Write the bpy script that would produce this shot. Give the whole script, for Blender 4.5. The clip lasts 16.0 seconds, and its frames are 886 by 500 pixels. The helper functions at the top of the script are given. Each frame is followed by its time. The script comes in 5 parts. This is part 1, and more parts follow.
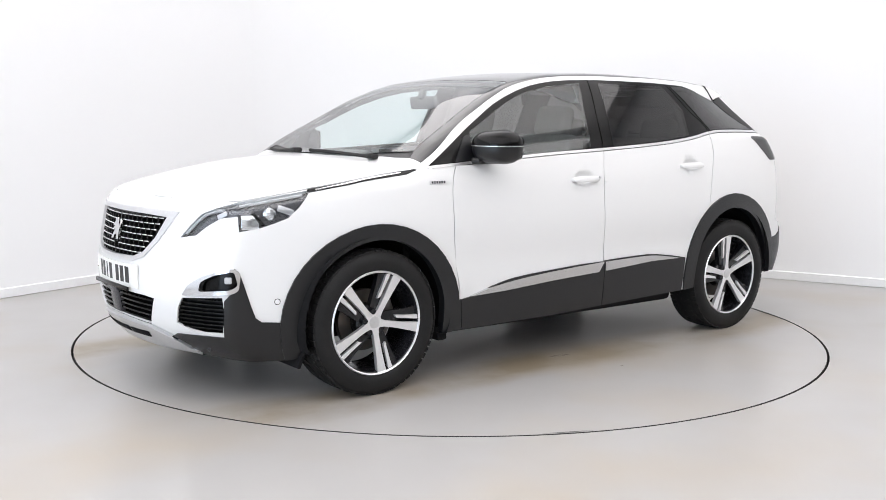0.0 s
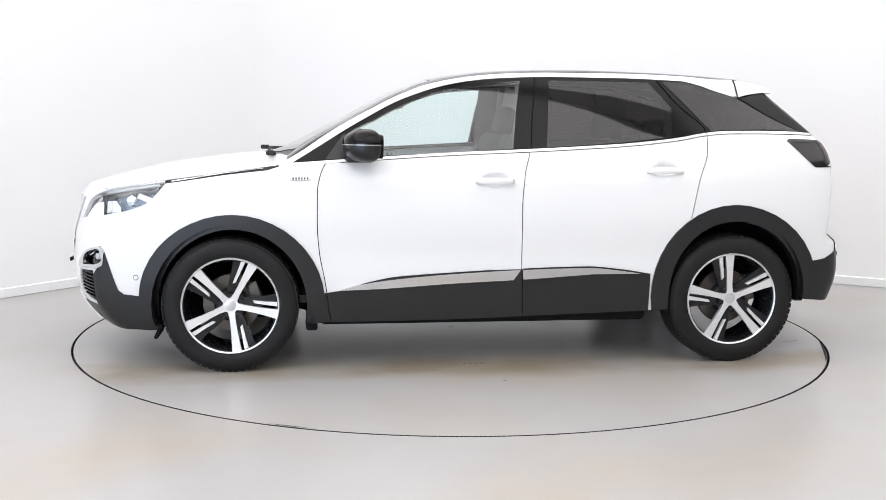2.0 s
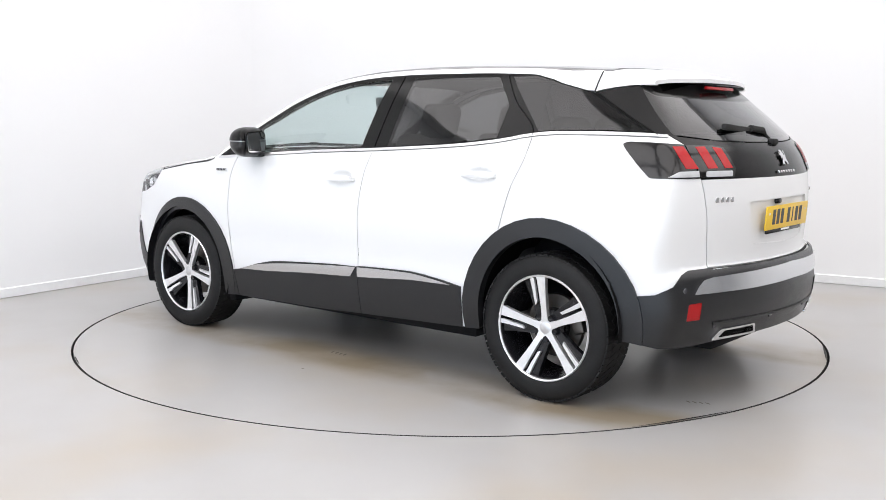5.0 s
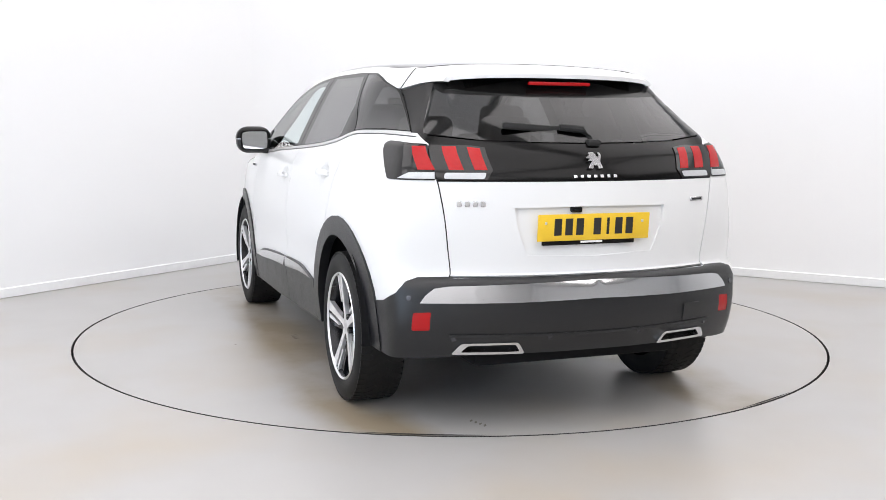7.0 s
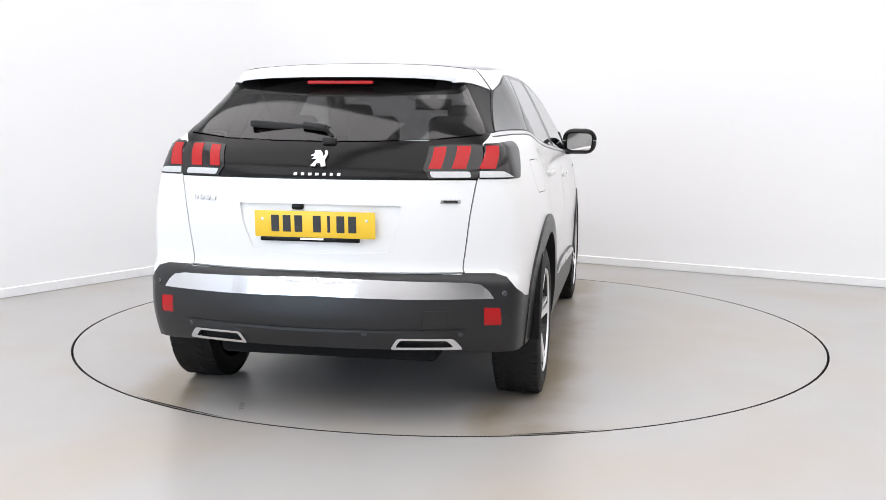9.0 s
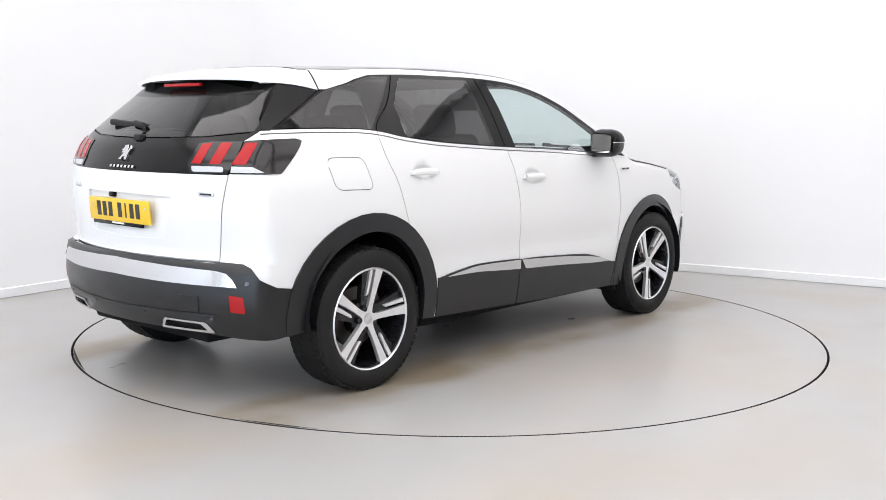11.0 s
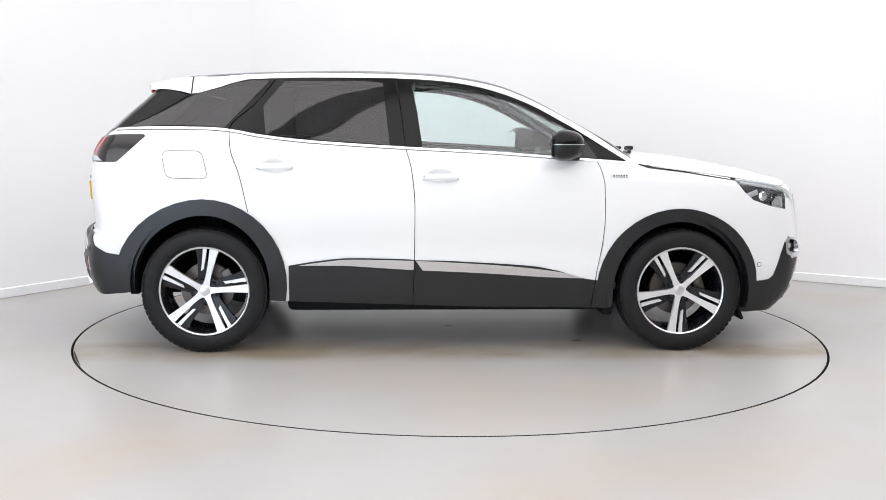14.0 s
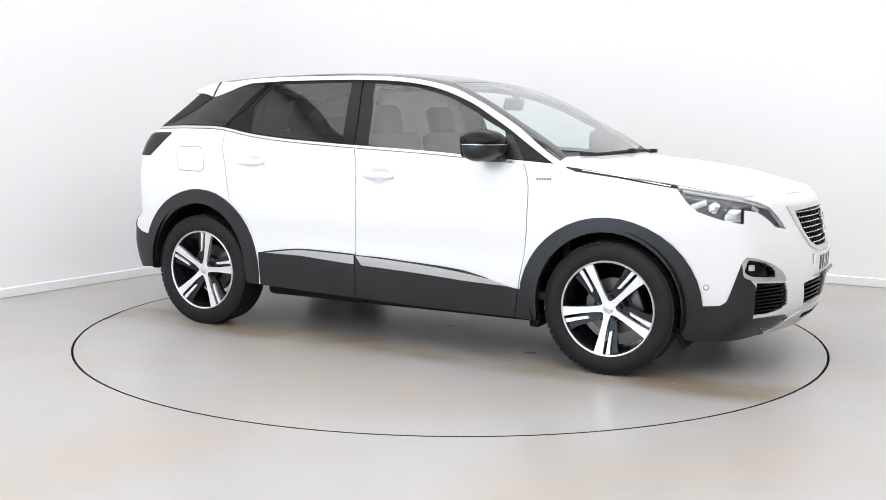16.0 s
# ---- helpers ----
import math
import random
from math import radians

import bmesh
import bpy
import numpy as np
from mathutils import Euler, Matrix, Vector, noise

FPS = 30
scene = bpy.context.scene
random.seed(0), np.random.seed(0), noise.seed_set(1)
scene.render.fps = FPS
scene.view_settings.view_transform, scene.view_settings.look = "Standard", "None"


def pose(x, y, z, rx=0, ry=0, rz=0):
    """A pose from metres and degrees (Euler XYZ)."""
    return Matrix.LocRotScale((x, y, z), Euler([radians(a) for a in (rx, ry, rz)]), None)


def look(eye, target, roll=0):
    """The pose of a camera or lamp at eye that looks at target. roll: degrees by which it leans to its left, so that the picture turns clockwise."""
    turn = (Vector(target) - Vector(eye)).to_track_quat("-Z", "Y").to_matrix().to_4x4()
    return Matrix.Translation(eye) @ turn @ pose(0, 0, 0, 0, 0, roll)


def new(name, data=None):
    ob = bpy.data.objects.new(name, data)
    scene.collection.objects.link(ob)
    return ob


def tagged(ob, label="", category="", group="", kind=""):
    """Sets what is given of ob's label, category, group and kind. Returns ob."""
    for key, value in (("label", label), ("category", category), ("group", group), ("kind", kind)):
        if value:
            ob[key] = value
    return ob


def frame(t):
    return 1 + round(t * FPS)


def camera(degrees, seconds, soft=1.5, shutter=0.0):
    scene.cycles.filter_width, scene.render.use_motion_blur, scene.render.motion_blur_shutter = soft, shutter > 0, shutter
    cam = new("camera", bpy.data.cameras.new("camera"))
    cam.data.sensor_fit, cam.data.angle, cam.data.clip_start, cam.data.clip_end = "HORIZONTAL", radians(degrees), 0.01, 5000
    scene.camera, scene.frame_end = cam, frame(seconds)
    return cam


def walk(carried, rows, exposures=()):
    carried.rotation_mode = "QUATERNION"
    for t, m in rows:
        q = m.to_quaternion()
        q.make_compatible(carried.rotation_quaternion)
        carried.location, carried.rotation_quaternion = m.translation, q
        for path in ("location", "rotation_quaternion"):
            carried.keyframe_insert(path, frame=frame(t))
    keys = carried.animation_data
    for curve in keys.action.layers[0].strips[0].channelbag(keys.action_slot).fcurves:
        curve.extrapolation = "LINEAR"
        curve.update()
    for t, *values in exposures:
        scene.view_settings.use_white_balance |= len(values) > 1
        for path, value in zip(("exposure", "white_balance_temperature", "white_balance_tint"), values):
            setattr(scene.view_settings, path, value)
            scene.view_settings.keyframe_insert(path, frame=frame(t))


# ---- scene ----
# ---- camera: on a tripod beside the turntable ----
cam = camera(47.494, 16.0, soft=0.6)
EYE = pose(0, -6.2878, 1.2957, 90 - 7.312, -0.428, 0.465)
walk(cam, [(0, EYE), (16, EYE)])

# ---- light: ceiling panels of a closed white studio ----
world = bpy.data.worlds.new("world")
scene.world = world
world.use_nodes = True
world.node_tree.nodes["Background"].inputs[0].default_value = (0.9, 0.95, 1.0, 1)
world.node_tree.nodes["Background"].inputs[1].default_value = 0.06
scene.view_settings.exposure = 0.0
PANEL_POWER = 47.5
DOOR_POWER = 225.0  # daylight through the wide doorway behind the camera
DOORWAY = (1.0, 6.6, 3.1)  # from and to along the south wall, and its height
PANELS = [(a, b) for a in (2.3, 6.75, 11.2) for b in (2.1, 6.25, 10.4)]  # metres along the west and north walls
CEILING = 4.4

# ---- small helpers ----
def spline(xs, ys):
    """Smooth curve through a few stations."""
    xs, ys = np.array(xs, float), np.array(ys, float)
    if xs[0] > xs[-1]:
        xs, ys = xs[::-1], ys[::-1]
    d = np.diff(ys) / np.diff(xs)
    m = np.concatenate([[d[0]], np.where(d[1:] * d[:-1] > 0, 2 * d[1:] * d[:-1] / np.where(d[1:] + d[:-1] == 0, 1, d[1:] + d[:-1]), 0), [d[-1]]])
    def f(x):
        x = np.clip(np.asarray(x, float), xs[0], xs[-1])
        i = np.clip(np.searchsorted(xs, x) - 1, 0, len(xs) - 2)
        h = xs[i + 1] - xs[i]
        t = (x - xs[i]) / h
        return (ys[i] * (1 + 2 * t) * (1 - t) ** 2 + m[i] * h * t * (1 - t) ** 2
                + ys[i + 1] * t * t * (3 - 2 * t) + m[i + 1] * h * t * t * (t - 1))
    return f

# ---- car form ----
# Car space: x ahead of the middle between the axles, y to its left, z up.
TOP = spline([2.33, 2.22, 2.1, 1.77, 1.44, 1.2, 1.12, 1.05, 0.91, 0.77, 0.43, 0.2, -0.1, -0.5, -1.0, -1.4, -1.75, -1.95, -2.2],
             [0.86, 0.925, 0.958, 1.04, 1.09, 1.115, 1.127, 1.16, 1.232, 1.304, 1.476, 1.548, 1.584, 1.596, 1.585, 1.561, 1.533, 1.51, 1.482])
CROWN = spline([2.3, 1.1, 0.9, 0.4, 0.2, -0.5, -2], [0.12, 0.1, 0.06, 0.05, 0.055, 0.06, 0.06])
WIDTH = spline([0.15, 0.3, 0.5, 0.75, 0.95, 1.08, 1.15, 1.3, 1.45, 1.55, 1.7],
               [0.85, 0.885, 0.905, 0.908, 0.888, 0.857, 0.832, 0.765, 0.69, 0.63, 0.55])
FRONT = spline([0.15, 0.28, 0.38, 0.5, 0.65, 0.8, 0.9, 1.0], [2.06, 2.2, 2.255, 2.272, 2.262, 2.232, 2.21, 2.17])
REAR = spline([0.15, 0.38, 0.5, 0.64, 0.68, 0.9, 1.05, 1.15, 1.23, 1.45, 1.6],
              [-2.0, -2.14, -2.165, -2.15, -2.105, -2.12, -2.11, -2.07, -2.0, -1.74, -1.56])
FRONT_AXIS, REAR_AXIS, ARC = 1.5, -1.45, 0.8
S_FRONT, S_REAR = FRONT_AXIS + ARC * math.pi / 2, REAR_AXIS - ARC * math.pi / 2

def shape(x, y, z):
    """Below nought inside the car's outer form."""
    y = np.abs(y)
    w = WIDTH(z) - 0.062 * (np.maximum(x - 1.0, 0) / 0.65) ** 2 - 0.029 * (np.maximum(-x - 1.2, 0) / 0.46) ** 2
    tail = np.clip((-x - 1.05) / 0.8, 0, 1)
    w = w - 0.145 * np.clip((z - 1.19) / 0.28, 0, 1) ** 0.7 * tail * tail * (3 - 2 * tail)  # glasshouse draws in towards the tail
    g = np.stack([y - w, (z - TOP(x) + CROWN(x) * y * y) * 0.9, x - FRONT(z) + 0.42 * y * y, REAR(z) + 0.3 * y * y - x])
    k = 0.017
    top = g.max(0)
    return top + k * np.log(np.exp((g - top) / k).sum(0))

def along(ox, oy, oz, dx, dy, dz, far):
    """Where rays that start inside leave the form."""
    lo, hi = np.zeros_like(ox), np.full_like(ox, far)
    for _ in range(26):
        mid = (lo + hi) / 2
        inside = shape(ox + dx * mid, oy + dy * mid, oz + dz * mid) < 0
        lo, hi = np.where(inside, mid, lo), np.where(inside, hi, mid)
    return np.stack([ox + dx * lo, oy + dy * lo, oz + dz * lo], -1)

def round_skin(s, z):
    """Skin round the car: s runs along the left side, then round the corner to the middle of the front or rear."""
    s, z = np.asarray(s, float), np.asarray(z, float)
    a = (np.maximum(s - FRONT_AXIS, 0) + np.minimum(s - REAR_AXIS, 0)) / ARC
    ox = np.clip(s, REAR_AXIS, FRONT_AXIS)
    return along(ox, 0 * z, z, np.sin(a), np.cos(a), 0 * z, 2.0)

def top_skin(x, y):
    """Bonnet, windscreen and roof, from above."""
    x, y = np.asarray(x, float), np.asarray(y, float)
    return along(x, y, 0 * x + 0.5, 0 * x, 0 * x, 0 * x + 1, 1.5)
# ---- end of form ----

# ---- materials ----
def material(name, rgb, rough=0.5, metal=0.0, coat=0.0, vary=0.0, scale=8.0, bump=0.0, bump_scale=200.0, rough_vary=0.0, other=None, spec=0.5):
    """A principled surface; vary mixes towards `other` by a two-scale noise."""
    m = bpy.data.materials.new(name)
    m.use_nodes = True
    nt = m.node_tree
    b = nt.nodes["Principled BSDF"]
    b.inputs["Base Color"].default_value = (*rgb, 1)
    b.inputs["Roughness"].default_value, b.inputs["Metallic"].default_value = rough, metal
    b.inputs["Coat Weight"].default_value = coat
    b.inputs["Coat Roughness"].default_value = 0.04
    b.inputs["Specular IOR Level"].default_value = spec
    co = nt.nodes.new("ShaderNodeTexCoord")
    if vary > 0 or rough_vary > 0:
        n1, n2 = nt.nodes.new("ShaderNodeTexNoise"), nt.nodes.new("ShaderNodeTexNoise")
        n1.inputs["Scale"].default_value, n2.inputs["Scale"].default_value = scale, scale * 9
        n1.inputs["Detail"].default_value = n2.inputs["Detail"].default_value = 5
        add = nt.nodes.new("ShaderNodeMath")
        add.operation = "MULTIPLY"
        for n, k in ((n1, 0), (n2, 1)):
            nt.links.new(co.outputs["Object"], n.inputs["Vector"])
            nt.links.new(n.outputs["Fac"], add.inputs[k])
        ramp = nt.nodes.new("ShaderNodeMapRange")
        ramp.inputs[1].default_value, ramp.inputs[2].default_value = 0.15, 0.38
        nt.links.new(add.outputs[0], ramp.inputs[0])
        if vary > 0:
            mix = nt.nodes.new("ShaderNodeMix")
            mix.data_type = "RGBA"
            fac = nt.nodes.new("ShaderNodeMath")
            fac.operation = "MULTIPLY"
            fac.inputs[1].default_value = vary
            nt.links.new(ramp.outputs[0], fac.inputs[0])
            nt.links.new(fac.outputs[0], mix.inputs["Factor"])
            mix.inputs["A"].default_value = (*rgb, 1)
            mix.inputs["B"].default_value = (*(other or [c * 0.6 for c in rgb]), 1)
            nt.links.new(mix.outputs["Result"], b.inputs["Base Color"])
        if rough_vary > 0:
            rr = nt.nodes.new("ShaderNodeMapRange")
            rr.inputs[3].default_value, rr.inputs[4].default_value = rough, rough + rough_vary
            nt.links.new(ramp.outputs[0], rr.inputs[0])
            nt.links.new(rr.outputs[0], b.inputs["Roughness"])
    if bump > 0:
        n3, bp = nt.nodes.new("ShaderNodeTexNoise"), nt.nodes.new("ShaderNodeBump")
        n3.inputs["Scale"].default_value, n3.inputs["Detail"].default_value = bump_scale, 3
        bp.inputs["Strength"].default_value, bp.inputs["Distance"].default_value = bump, 0.002
        nt.links.new(co.outputs["Object"], n3.inputs["Vector"])
        nt.links.new(n3.outputs["Fac"], bp.inputs["Height"])
        nt.links.new(bp.outputs["Normal"], b.inputs["Normal"])
    return m

def glass(name, tint, straight=0.07):
    """Thin tinted pane: tinted see-through, gloss that rises towards grazing view on both faces."""
    m = bpy.data.materials.new(name)
    m.use_nodes = True
    nt = m.node_tree
    nt.nodes.remove(nt.nodes["Principled BSDF"])
    t, g, w, mix = (nt.nodes.new(k) for k in ("ShaderNodeBsdfTransparent", "ShaderNodeBsdfGlossy", "ShaderNodeLayerWeight", "ShaderNodeMixShader"))
    t.inputs[0].default_value = (*tint, 1)
    g.inputs["Color"].default_value = (1, 1, 1, 1)
    g.inputs["Roughness"].default_value = 0.015
    w.inputs["Blend"].default_value = 0.5
    power, scale = nt.nodes.new("ShaderNodeMath"), nt.nodes.new("ShaderNodeMath")
    power.operation, scale.operation = "POWER", "MULTIPLY_ADD"
    power.inputs[1].default_value = 4.5
    scale.inputs[1].default_value, scale.inputs[2].default_value = 1 - straight, straight
    nt.links.new(w.outputs["Facing"], power.inputs[0])
    nt.links.new(power.outputs[0], scale.inputs[0])
    nt.links.new(scale.outputs[0], mix.inputs[0])
    nt.links.new(t.outputs[0], mix.inputs[1])
    nt.links.new(g.outputs[0], mix.inputs[2])
    nt.links.new(mix.outputs[0], nt.nodes["Material Output"].inputs["Surface"])
    return m

def glow(name, rgb, strength):
    m = bpy.data.materials.new(name)
    m.use_nodes = True
    b = m.node_tree.nodes["Principled BSDF"]
    b.inputs["Base Color"].default_value = (*rgb, 1)
    b.inputs["Emission Color"].default_value = (*rgb, 1)
    b.inputs["Emission Strength"].default_value = strength
    return m

WHITE = material("pearl_white_paint", (0.765, 0.77, 0.77), 0.28, 0, 0.5, vary=0.05, scale=3, other=(0.725, 0.735, 0.745), bump=0.006, bump_scale=500)
FINBLACK = material("satin_black_glass_edge", (0.012, 0.0115, 0.0115), 0.42, spec=0.16, vary=0.2, scale=20)
GLOSS = material("gloss_black", (0.004, 0.0038, 0.0038), 0.13, 0, 0.0, spec=0.2, rough_vary=0.06, scale=6)
ROOFGLOSS = material("gloss_black_roof", (0.004, 0.0042, 0.0046), 0.06, 0, 0.3, spec=0.5, rough_vary=0.04, scale=4)
CLAD = material("grained_dark_plastic", (0.0078, 0.0082, 0.0094), 0.31, spec=0.5, vary=0.35, scale=5, other=(0.0115, 0.0118, 0.013), bump=0.18, bump_scale=900, rough_vary=0.06)
GAP = material("shadow_gap_rubber", (0.012, 0.012, 0.012), 0.8)
CHROME = material("chrome", (0.66, 0.66, 0.67), 0.1, 1.0, rough_vary=0.06, scale=12)
SATIN = material("satin_silver", (0.72, 0.72, 0.73), 0.3, 0.85, vary=0.2, scale=10)
CLEAR = glass("clear_window_glass", (0.82, 0.91, 0.9))
TINT = glass("privacy_glass", (0.1, 0.092, 0.094), 0.05)
SCREEN = glass("windscreen_glass", (0.86, 0.93, 0.925), 0.1)
LENS = glass("lamp_lens", (0.86, 0.88, 0.9))
RUBBER = material("tyre_rubber", (0.009, 0.009, 0.0095), 0.6, spec=0.25, vary=0.5, scale=14, other=(0.016, 0.0155, 0.015), bump=0.15, bump_scale=300)
RIMDARK = material("gloss_black_rim", (0.009, 0.009, 0.011), 0.2, 0, 0.0, spec=0.4, rough_vary=0.1, scale=20)
MACHINED = material("machined_aluminium", (0.86, 0.86, 0.87), 0.3, 0.75, vary=0.12, scale=30, rough_vary=0.1)
DISC = material("brake_steel", (0.14, 0.135, 0.13), 0.45, 0.9, vary=0.5, scale=25, other=(0.16, 0.12, 0.09))
RED = material("red_lamp_plastic", (0.4, 0.007, 0.009), 0.2, 0, 0.0, spec=0.3, vary=0.3, scale=60, other=(0.27, 0.005, 0.006), bump=0.1, bump_scale=700)
HOUSING = material("lamp_housing", (0.1, 0.1, 0.11), 0.25, 0.6, vary=0.4, scale=30)
SMOKE = material("smoked_lamp_plastic", (0.006, 0.005, 0.005), 0.12, 0, 0.0, vary=0.3, scale=40)
FROST = material("frosted_lamp_plastic", (0.55, 0.56, 0.57), 0.25, 0.1, vary=0.3, scale=60)
YELLOW = material("yellow_plate", (0.82, 0.53, 0.03), 0.35, vary=0.1, scale=20)
PLATEWHITE = material("white_plate", (0.82, 0.82, 0.8), 0.35, vary=0.1, scale=20)
INK = material("plate_ink", (0.015, 0.015, 0.016), 0.4)
FABRIC = material("dark_seat_fabric", (0.085, 0.08, 0.08), 0.85, vary=0.4, scale=20, bump=0.3, bump_scale=400)
TRIM = material("grey_cabin_plastic", (0.1, 0.1, 0.1), 0.6, vary=0.3, scale=10, bump=0.1, bump_scale=300)
LINER = material("pale_headlining", (0.66, 0.64, 0.6), 0.9, vary=0.1, scale=10)
UNDER = material("underbody_coating", (0.009, 0.009, 0.01), 0.8, spec=0.15, vary=0.4, scale=9, bump=0.2, bump_scale=80)
MIRROR = material("mirror_silver", (0.9, 0.9, 0.9), 0.02, 1.0)
WALL = material("white_wall_paint", (0.86, 0.865, 0.87), 0.75, vary=0.06, scale=0.7, other=(0.82, 0.825, 0.83), bump=0.05, bump_scale=60)
SKIRT = material("white_baseboard_paint", (0.84, 0.845, 0.85), 0.5, vary=0.1, scale=3)
CEIL = material("ceiling_paint", (0.85, 0.85, 0.85), 0.8, vary=0.05, scale=1)
# Shade deep in the slot, put into the colour; worn edging uses it too.
SLOT = material("slot_shade_and_worn_edge", (0.03, 0.028, 0.026), 0.9, vary=0.4, scale=8)
PANELGLOW = glow("panel_diffuser", (1.0, 0.97, 0.985), 0.9)
SCUFFDARK = material("dark_scuff", (0.2, 0.185, 0.16), 0.7, vary=0.6, scale=60, other=(0.3, 0.28, 0.25))
SCUFFPALE = material("pale_chip", (0.55, 0.54, 0.52), 0.6, vary=0.5, scale=60)
FRAMEWHITE = material("white_frame", (0.8, 0.8, 0.8), 0.5)

def floor_paint(name, seed, marks=0.0):
    """Grey floor paint: broad brown stains, small scuffs, uneven gloss."""
    m = bpy.data.materials.new(name)
    m.use_nodes = True
    nt = m.node_tree
    b = nt.nodes["Principled BSDF"]
    co = nt.nodes.new("ShaderNodeTexCoord")
    mp = nt.nodes.new("ShaderNodeMapping")
    mp.inputs["Location"].default_value = (seed, seed * 0.7, 0)
    nt.links.new(co.outputs["Object"], mp.inputs["Vector"])
    def noise_of(scale, detail, lo, hi, rough=0.55):
        n, r = nt.nodes.new("ShaderNodeTexNoise"), nt.nodes.new("ShaderNodeMapRange")
        n.inputs["Scale"].default_value, n.inputs["Detail"].default_value, n.inputs["Roughness"].default_value = scale, detail, rough
        r.inputs[1].default_value, r.inputs[2].default_value = lo, hi
        nt.links.new(mp.outputs[0], n.inputs["Vector"])
        nt.links.new(n.outputs["Fac"], r.inputs[0])
        return r.outputs[0]
    def blend(fac, amount, a, rgb):
        k, mix = nt.nodes.new("ShaderNodeMath"), nt.nodes.new("ShaderNodeMix")
        k.operation, mix.data_type = "MULTIPLY", "RGBA"
        k.inputs[1].default_value = amount
        nt.links.new(fac, k.inputs[0])
        nt.links.new(k.outputs[0], mix.inputs["Factor"])
        if isinstance(a, tuple):
            mix.inputs["A"].default_value = (*a, 1)
        else:
            nt.links.new(a, mix.inputs["A"])
        mix.inputs["B"].default_value = (*rgb, 1)
        return mix.outputs["Result"]
    c = blend(noise_of(0.8, 3, 0.48, 0.76), 0.7, (0.4, 0.392, 0.382), (0.4, 0.345, 0.27))
    c = blend(noise_of(2.5, 2, 0.4, 0.85), 0.3, c, (0.34, 0.33, 0.318))
    if marks:
        # brown patches in two wavering lanes across the plate
        sep, off_lane, lane = nt.nodes.new("ShaderNodeSeparateXYZ"), nt.nodes.new("ShaderNodeMath"), nt.nodes.new("ShaderNodeMapRange")
        nt.links.new(co.outputs["Object"], sep.inputs[0])
        wob = nt.nodes.new("ShaderNodeMath")
        wob.operation = "MULTIPLY_ADD"
        wob.inputs[1].default_value, wob.inputs[2].default_value = 0.22, 0.07
        nt.links.new(noise_of(1.4, 4, 0.2, 0.8), wob.inputs[0])
        shift = nt.nodes.new("ShaderNodeMath")
        shift.operation = "SUBTRACT"
        nt.links.new(sep.outputs["Y"], shift.inputs[0])
        nt.links.new(wob.outputs[0], shift.inputs[1])
        size = nt.nodes.new("ShaderNodeMath")
        size.operation = "ABSOLUTE"
        nt.links.new(shift.outputs[0], size.inputs[0])
        off_lane.operation = "SUBTRACT"
        off_lane.inputs[1].default_value = 0.86
        nt.links.new(size.outputs[0], off_lane.inputs[0])
        near = nt.nodes.new("ShaderNodeMath")
        near.operation = "ABSOLUTE"
        nt.links.new(off_lane.outputs[0], near.inputs[0])
        lane.inputs[1].default_value, lane.inputs[2].default_value = 0.26, 0.1
        nt.links.new(near.outputs[0], lane.inputs[0])
        patch = nt.nodes.new("ShaderNodeMath")
        patch.operation = "MULTIPLY"
        nt.links.new(lane.outputs[0], patch.inputs[0])
        nt.links.new(noise_of(1.9, 5, 0.3, 0.58), patch.inputs[1])
        c = blend(patch.outputs[0], marks, c, (0.25, 0.2, 0.13))
    nt.links.new(c, b.inputs["Base Color"])
    r = nt.nodes.new("ShaderNodeMapRange")
    r.inputs[3].default_value, r.inputs[4].default_value = 0.29, 0.33
    nt.links.new(noise_of(1.6, 2, 0.3, 0.7), r.inputs[0])
    nt.links.new(r.outputs[0], b.inputs["Roughness"])
    return m

FLOOR = floor_paint("grey_floor_paint", 3.1)
DISCFLOOR = floor_paint("grey_turntable_paint", 11.7, 0.9)

# ---- mesh helpers ----
def meshed(name, verts, faces, mat, smooth=True):
    me = bpy.data.meshes.new(name)
    me.from_pydata([tuple(v) for v in verts], [], [tuple(int(i) for i in f) for f in faces])
    me.materials.append(mat)
    if smooth:
        me.shade_smooth()
    return me

def part(name, bm, mat, parent, label="", smooth=True, at=None):
    """One mesh object under a thing or part."""
    if isinstance(bm, bpy.types.Mesh):
        me = bm
    else:
        me = bpy.data.meshes.new(name)
        bmesh.ops.recalc_face_normals(bm, faces=bm.faces)
        bm.to_mesh(me)
        bm.free()
        me.materials.append(mat)
        if smooth:
            me.shade_smooth()
            me.set_sharp_from_angle(angle=radians(38))
    ob = new(name, me)
    ob.parent = parent
    if at is not None:
        ob.matrix_basis = at
    if label:
        ob["label"] = label
    return ob

def box(bm, c, size, turn=(0, 0, 0), bevel=0.0, segments=2):
    m = pose(*c, *turn) @ Matrix.Diagonal((*size, 1))
    made = bmesh.ops.create_cube(bm, size=1.0, matrix=m)["verts"]
    if bevel:
        edges = list({e for v in made for e in v.link_edges})
        bmesh.ops.bevel(bm, geom=edges, offset=bevel, segments=segments, profile=0.5, affect="EDGES")
    return bm

def boxed(c, size, turn=(0, 0, 0), bevel=0.0, segments=2):
    return box(bmesh.new(), c, size, turn, bevel, segments)

def lathe(profile, n=64, closed=True):
    """Turned about the y axis: profile of (radius, y)."""
    k = len(profile)
    v = [(r * math.cos(2 * math.pi * i / n), y, r * math.sin(2 * math.pi * i / n)) for i in range(n) for r, y in profile]
    f = [(i * k + j, i * k + j + 1, (i + 1) % n * k + j + 1, (i + 1) % n * k + j) for i in range(n) for j in range(k - 1 + closed) if j + 1 < k]
    return v, f

